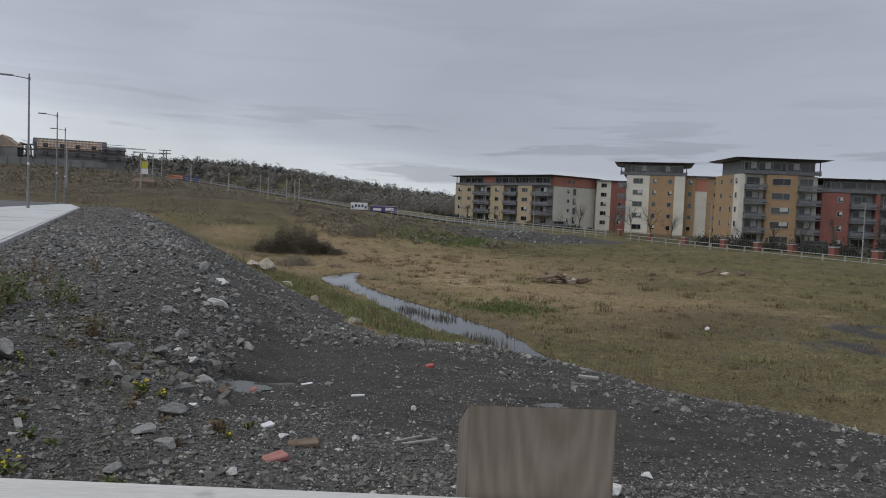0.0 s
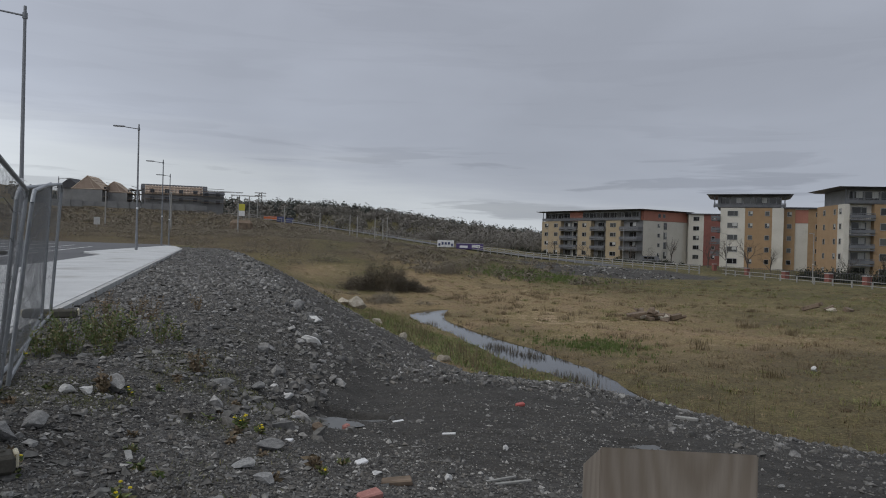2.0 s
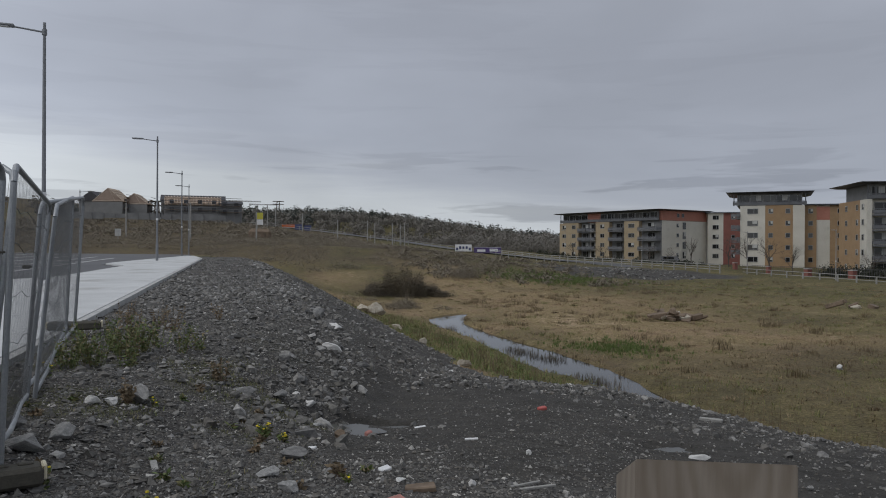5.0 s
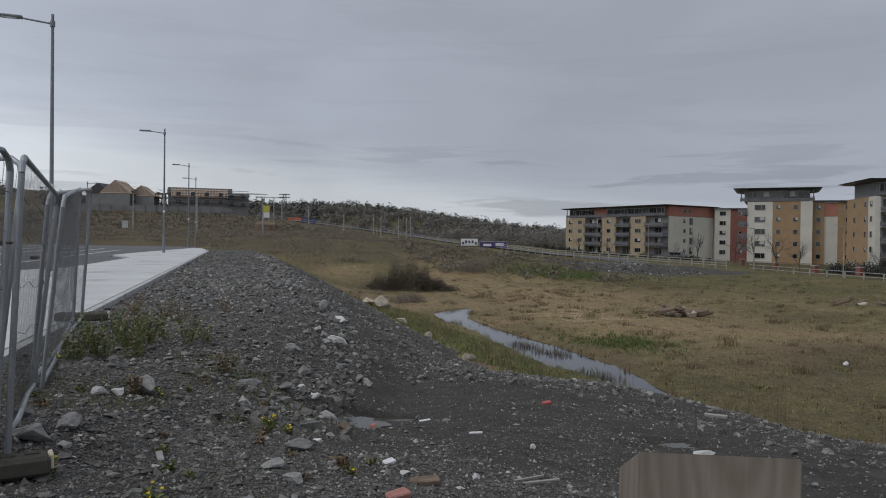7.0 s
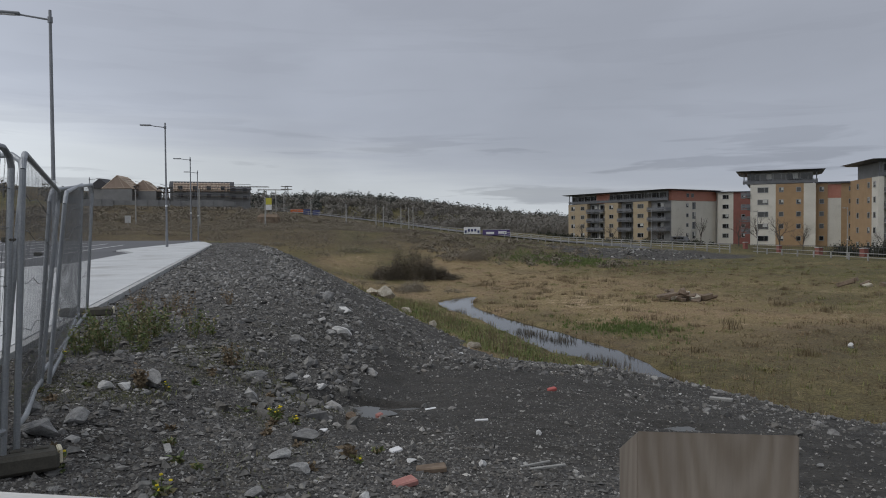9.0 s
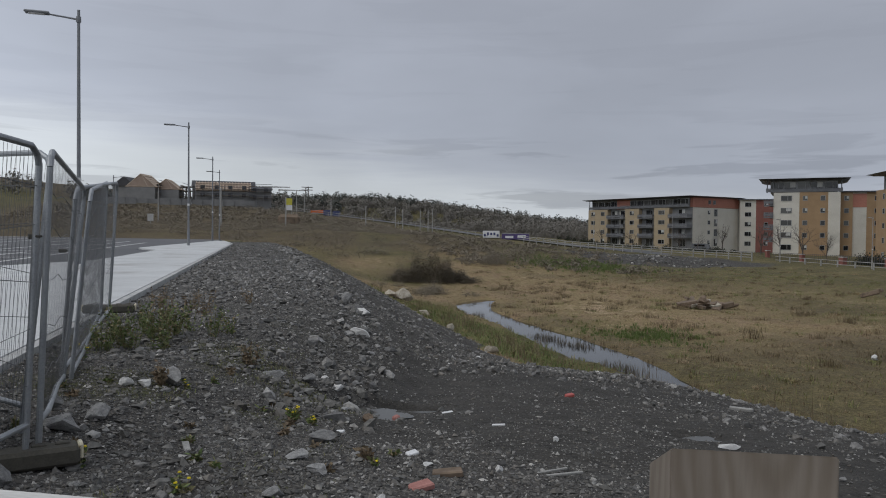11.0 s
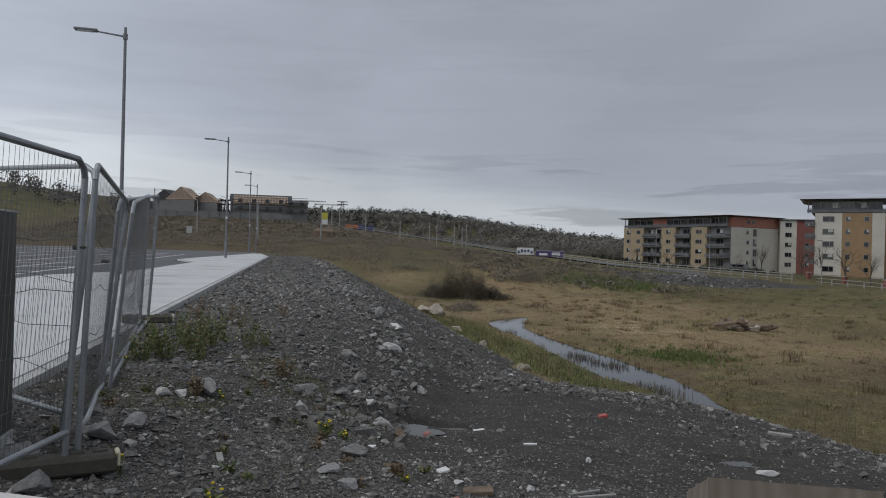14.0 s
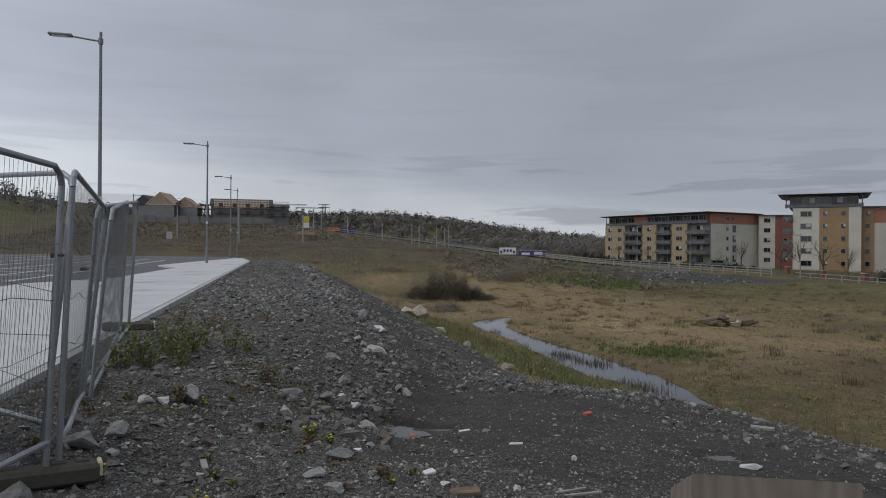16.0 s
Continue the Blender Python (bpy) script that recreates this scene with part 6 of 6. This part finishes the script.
# reeds at the stream
bk_ = srand.uniform(0, 1, 90)
ry = srand.choice([18.0, 23.0, 27.5, 33.0, 41.0, 47.0, 53.0], 90) + srand.normal(0, 1.3, 90)
sd = srand.choice([-1, 1], 90)
p = np.stack([np.where(sd < 0, stream_banks(ry)[0] - 0.35 * bk_, stream_banks(ry)[1] + 0.35 * bk_), ry], -1)
blades("reeds", p, sz(90, 0.14, 0.34), sz(90, 0.014, 0.024), 14, M_REED, "brown reeds fringing the stream", 0.3, 0.2)
ry = np.concatenate([srand.normal(34.0, 0.6, 26), srand.normal(37.0, 0.7, 30), srand.normal(27.5, 1.0, 30), srand.normal(48, 0.5, 12)])
rx = np.concatenate([srand.normal(15.2, 0.35, 26), srand.normal(14.8, 0.3, 30), srand.normal(14.6, 0.4, 30), srand.normal(14.3, 0.3, 12)])
blades("reeds", np.stack([rx, ry], -1), sz(len(rx), 0.22, 0.42), sz(len(rx), 0.012, 0.02), 13, M_BRAMBLE, "dark reeds standing in the water", 0.5, 0.3, np.full(len(rx), -4.16))
p = np.stack([srand.uniform(10.8, 13.0, 60), srand.uniform(10.5, 22, 60)], -1)
blades("dry_twigs", p, sz(60, 0.5, 1.1), sz(60, 0.008, 0.014), 16, M_DRY, "dry bare stalks along the stream bank", 0.5, 0.2, cat="stalks")
p = np.stack([srand.normal(16.6, 0.6, 30), srand.normal(11.4, 0.6, 30)], -1)
blades("straw_grass", p, sz(30, 0.3, 0.55), sz(30, 0.012, 0.02), 16, M_STRAW, "tall straw grass clump beyond the track")


def scrub(name, xy, r, hgt, per, leaf, material, label, cat="scrub", base=0.0):
    """Ragged bushes: clouds of small leaves and twigs, flat below."""
    n = len(xy)
    g = land(xy[:, 0], xy[:, 1])
    m = n * per
    d = srand.normal(0, 1, (m, 3))
    d /= np.linalg.norm(d, axis=1)[:, None]
    rad = srand.uniform(0.25, 1.0, m) ** 0.6 * (1 + 0.25 * np.sin(d[:, 0] * 5 + np.repeat(np.arange(n), per)))
    R, Hh = np.repeat(r, per), np.repeat(hgt, per)
    c = np.repeat(np.stack([xy[:, 0], xy[:, 1], g + base], -1), per, 0)
    c = c + np.stack([d[:, 0] * R * rad, d[:, 1] * R * rad, np.abs(d[:, 2]) * Hh * rad], -1)
    t = srand.normal(0, 1, (m, 3))
    t -= 0.8 * d * np.sum(t * d, axis=1)[:, None]
    t /= np.linalg.norm(t, axis=1)[:, None]
    u = np.cross(t, d)
    L = np.repeat(leaf, per)[:, None] * srand.uniform(0.6, 1.4, (m, 1))
    v = np.stack([c - t * L, c + u * L * 0.45, c + t * L, c - u * L * 0.4], 1)
    f = np.arange(m * 4).reshape(-1, 4)
    return tagged(mesh_np(name, v.reshape(-1, 3), f, material), label, cat, kind="stuff")


# dark heap of brambles in the wetland, and scrub on the heath
bx_ = np.linspace(-3.9, 3.9, 30)
p = np.stack([17.4 + bx_, 75 + srand.normal(0, 0.8, 30)], -1)
scrub("bramble_thicket", p, sz(30, 1.0, 1.5), (3.2 * np.exp(-((bx_ + 0.3) / 2.7) ** 2) + 0.5) * sz(30, 0.85, 1.1), 1500, np.full(30, 0.055), M_BRAMBLE, "dark brown bramble thicket in the wetland")
p = np.stack([srand.normal(14.0, 1.4, 16), srand.normal(63, 2.2, 16)], -1)
scrub("bramble_thicket", p, sz(16, 0.8, 1.4), sz(16, 0.4, 0.9), 500, np.full(16, 0.05), M_HEATH, "low brown brambles beside the stream")
p = np.stack([srand.normal(29, 2.4, 14), srand.normal(92, 1.6, 14)], -1)
scrub("bramble_thicket", p, sz(14, 0.9, 1.6), sz(14, 1.0, 1.9), 600, np.full(14, 0.06), M_HEATH, "brown bare bushes below the embankment")
hx, hy = srand.uniform(-75, 40, 1500), srand.uniform(92, 172, 1500)
ok = (hx > -4) | (hy > 112)
p = np.stack([hx, hy], -1)[ok]
scrub("heath_scrub", p, sz(len(p), 1.2, 2.6), sz(len(p), 0.4, 1.2), 95, sz(len(p), 0.06, 0.11), M_HEATH, "brown winter scrub covering the heath")
hx, hy = srand.uniform(-58, 36, 700), srand.uniform(172, 236, 700)
scrub("heath_scrub", np.stack([hx, hy], -1), sz(700, 1.4, 2.8), sz(700, 0.5, 1.4), 80, sz(700, 0.14, 0.26), M_HEATH, "brown winter scrub on the hillside")
hx = srand.uniform(24, 74, 420)
hy = srand.uniform(88, 150, 420)
ok = (hx < edge_x(hy) - 4) & (hx < 58 - 0.1 * (hy - 88))
p = np.stack([hx, hy], -1)[ok]
scrub("heath_scrub", p, sz(len(p), 0.8, 2.0), sz(len(p), 0.3, 1.0), 90, sz(len(p), 0.1, 0.2), M_HEATH, "brown scrub below the embankment")

# weeds on the near gravel
wr = random.Random(8)


def weed(x, y, h, n, mt, label, flower=False):
    root = tagged(new("weed"), label, "weed", "weeds on the gravel")
    bm = bmesh.new()
    z = land_at(x, y) - 0.02
    heads = []
    for i in range(n):
        a, o = wr.uniform(0, math.tau), wr.uniform(0.02, 0.45) * h
        bx, by = x + o * 0.6 * math.cos(a), y + o * 0.6 * math.sin(a)
        hh = h * wr.uniform(0.5, 1.1)
        tx_, ty_ = bx + hh * 0.3 * math.cos(a), by + hh * 0.3 * math.sin(a)
        rod(bm, (bx, by, z), (tx_, ty_, z + hh), 0.004, 0.002, 3)
        for k in range(9):
            s = wr.uniform(0.12, 1.0)
            c = Vector((bx + (tx_ - bx) * s, by + (ty_ - by) * s, z + hh * s))
            d = Vector((wr.gauss(0, 1), wr.gauss(0, 1), wr.gauss(0.3, 0.6))).normalized() * wr.uniform(0.03, 0.075)
            e = d.cross(Vector((wr.gauss(0, 1), wr.gauss(0, 1), wr.gauss(0, 1)))).normalized() * 0.014
            bm.faces.new([bm.verts.new(q) for q in (c, c + d * 0.5 + e, c + d, c + d * 0.5 - e)])
        if flower and wr.random() < 0.8:
            heads.append((tx_, ty_, z + hh))
    part("stems_and_leaves", bm, mt, root)
    for hx_, hy_, hz_ in heads:
        fl = bmesh.new()
        rod(fl, (hx_, hy_, hz_), (hx_, hy_, hz_ + 0.008), 0.014, 0.011, 6)
        part("flower", fl, M_FLOWER, root, "small yellow flower head")


for x, y, h, n in ((-1.95, 9.7, 0.45, 30), (-1.7, 9.9, 0.5, 34), (-1.45, 10.6, 0.55, 40), (-1.25, 10.9, 0.5, 22), (-1.6, 11.2, 0.5, 16), (-1.05, 11.4, 0.4, 12), (-0.75, 11.0, 0.45, 16), (-0.5, 11.3, 0.4, 12), (-1.9, 10.8, 0.5, 14), (-1.3, 9.9, 0.35, 12)):
    weed(x, y, h, n, M_WEED, "green weed growing in the gravel beside the kerb")
for x, y, h, n in ((-1.6, 12.6, 0.5, 14), (-1.0, 12.9, 0.45, 12), (-1.3, 13.8, 0.4, 12), (-0.2, 9.55, 0.28, 14), (-1.02, 7.75, 0.22, 16), (0.77, 5.85, 0.13, 10), (0.2, 7.2, 0.09, 6), (-0.3, 14.5, 0.3, 10), (-1.9, 14.5, 0.4, 10)):
    weed(x, y, h, n, M_DRY, "dry brown weed in the gravel")
for x, y, h, n in ((0.26, 7.5, 0.14, 10), (0.42, 7.35, 0.12, 8), (-0.53, 4.8, 0.12, 5), (0.8, 5.7, 0.1, 4), (-1.25, 5.35, 0.14, 8), (-0.75, 7.8, 0.12, 3), (-2.0, 8.9, 0.2, 4)):
    weed(x, y, h, n, M_WEED, "low weed with yellow flowers in gravel", True)
for i in range(34):
    x, y = wr.uniform(-2.3, 2.0), wr.uniform(3.2, 9.0)
    if x > 0.5 + 0.1 * y:
        continue
    weed(x, y, wr.uniform(0.05, 0.11), 5, M_WEED if wr.random() < 0.6 else M_DRY, "tiny weed seedling between the stones")


# ---- trees ----
def bare_tree(x, y, h, seed, label="bare winter tree standing before the apartments"):
    r = random.Random(seed)
    root = tagged(new("tree"), label, "tree", "bare trees")
    bm = bmesh.new()
    tw = bmesh.new()
    z = land_at(x, y) - 0.2

    def grow(p, d, ln, rad, lvl):
        e = p + d * ln
        if lvl < 2:
            rod(bm, p, e, rad, rad * 0.65, 6)
        else:
            rod(tw, p, e, rad, rad * 0.5, 3)
        if lvl < 4:
            for _ in range(3 if lvl else 5):
                q = p.lerp(e, r.uniform(0.45, 1.0))
                nd = (d + Vector((r.gauss(0, 0.5), r.gauss(0, 0.5), r.gauss(0.15, 0.3)))).normalized()
                grow(q, nd, ln * r.uniform(0.55, 0.8), rad * 0.55, lvl + 1)
    grow(Vector((x, y, z)), Vector((0, 0, 1)), h * 0.42, h * 0.018, 0)
    part("trunk", bm, M_BARK, root)
    part("crown", tw, M_TWIG, root, "crown of fine bare twigs")


for i, (x, y, h) in enumerate(((104, 150, 7), (106, 139, 8), (104.5, 131, 7), (105, 125, 8.5), (104.5, 118, 6), (104, 99, 5.5), (105, 93, 6), (106, 88, 6.5), (105, 81, 7.5), (106, 74, 7), (104, 168, 6), (100, 185, 6), (98, 200, 6), (104, 160, 5))):
    bare_tree(x, y, h, i)
# hedges and shrubs behind the boundary
hy = srand.uniform(66, 112, 90)
p = np.stack([srand.uniform(103, 107, 90), hy], -1)
scrub("hedge", p, sz(90, 0.9, 1.7), sz(90, 1.4, 3.0), 130, np.full(90, 0.2), M_HEDGE, "dark evergreen shrubs before the apartments", "hedge")
hy = srand.uniform(150, 215, 70)
p = np.stack([112 - (hy - 150) * 0.22 + srand.uniform(-4, -1, 70) - 4, hy], -1)
scrub("hedge", p, sz(70, 0.8, 1.6), sz(70, 0.8, 1.8), 90, np.full(70, 0.2), M_HEDGE, "dark shrubs before the long block", "hedge")


def woods(name, xy, hgt, wid, per, leaf, material, label, peak=0.5):
    """Far trees: each a trunk and an uneven crown of many clumps, all in one mesh."""
    n = len(xy)
    g = land(xy[:, 0], xy[:, 1], False)
    m = n * per
    d = srand.normal(0, 1, (m, 3))
    d /= np.linalg.norm(d, axis=1)[:, None]
    q = srand.uniform(0.3, 1, m) ** 0.5
    lump = 1 + 0.35 * np.sin(d[:, 0] * 4 + np.repeat(np.arange(n) * 1.7, per)) * np.cos(d[:, 2] * 5)
    H, W_ = np.repeat(hgt, per), np.repeat(wid, per)
    c = np.repeat(np.stack([xy[:, 0], xy[:, 1], g], -1), per, 0)
    c = c + np.stack([d[:, 0] * W_ * q * lump, d[:, 1] * W_ * q * lump, H * (0.52 + peak * d[:, 2] * q * lump)], -1)
    t = srand.normal(0, 1, (m, 3))
    t -= 0.8 * d * np.sum(t * d, axis=1)[:, None]
    t /= np.linalg.norm(t, axis=1)[:, None]
    u = np.cross(t, d)
    L = leaf * srand.uniform(0.5, 1.4, (m, 1))
    v = np.stack([c - t * L, c + u * L * 0.6, c + t * L, c - u * L * 0.6], 1).reshape(-1, 3)
    f = np.arange(m * 4).reshape(-1, 4)
    # trunks
    b = np.stack([xy[:, 0], xy[:, 1], g - 1], -1)
    k = np.array([[1, 0, 0], [-0.5, 0.87, 0], [-0.5, -0.87, 0]])
    lo = b[:, None, :] + k[None] * (wid * 0.07)[:, None, None]
    up = lo + np.array([0, 0, 1.0]) * (hgt * 0.7 + 1)[:, None, None]
    tv = np.concatenate([lo, up], 1).reshape(-1, 3)
    i = (np.arange(n) * 6)[:, None] + len(v)
    tf_ = np.concatenate([i + np.array([[0, 1, 4, 3]]), i + np.array([[1, 2, 5, 4]]), i + np.array([[2, 0, 3, 5]])])
    return tagged(mesh_np(name, np.concatenate([v, tv]), np.concatenate([f, tf_]), material), label, "trees", kind="stuff")


wx = srand.uniform(-20, 330, 900)
wy = srand.uniform(400, 520, 900)
woods("woodland", np.stack([wx, wy], -1), sz(900, 5, 9.5), sz(900, 2.0, 4.0), 115, 0.52, M_EVER, "dark evergreen woodland along the skyline")
wx, wy = srand.uniform(0, 300, 900), srand.uniform(300, 420, 900)
ok = wx > edge_x(wy) + 30
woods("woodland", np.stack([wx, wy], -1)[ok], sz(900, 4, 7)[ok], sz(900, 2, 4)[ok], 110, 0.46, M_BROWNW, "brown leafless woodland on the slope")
wx, wy = srand.uniform(70, 190, 260), srand.uniform(235, 300, 260)
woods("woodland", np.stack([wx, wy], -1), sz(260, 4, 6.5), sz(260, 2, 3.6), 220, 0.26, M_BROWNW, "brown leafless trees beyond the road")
wx, wy = srand.uniform(-75, 40, 160), srand.uniform(300, 400, 160)
woods("woodland", np.stack([wx, wy], -1), sz(160, 3.5, 6.5), sz(160, 2, 3.5), 60, 0.7, M_EVER, "dark trees behind the new houses")
wx, wy = srand.uniform(-150, -62, 34), srand.uniform(262, 300, 34)
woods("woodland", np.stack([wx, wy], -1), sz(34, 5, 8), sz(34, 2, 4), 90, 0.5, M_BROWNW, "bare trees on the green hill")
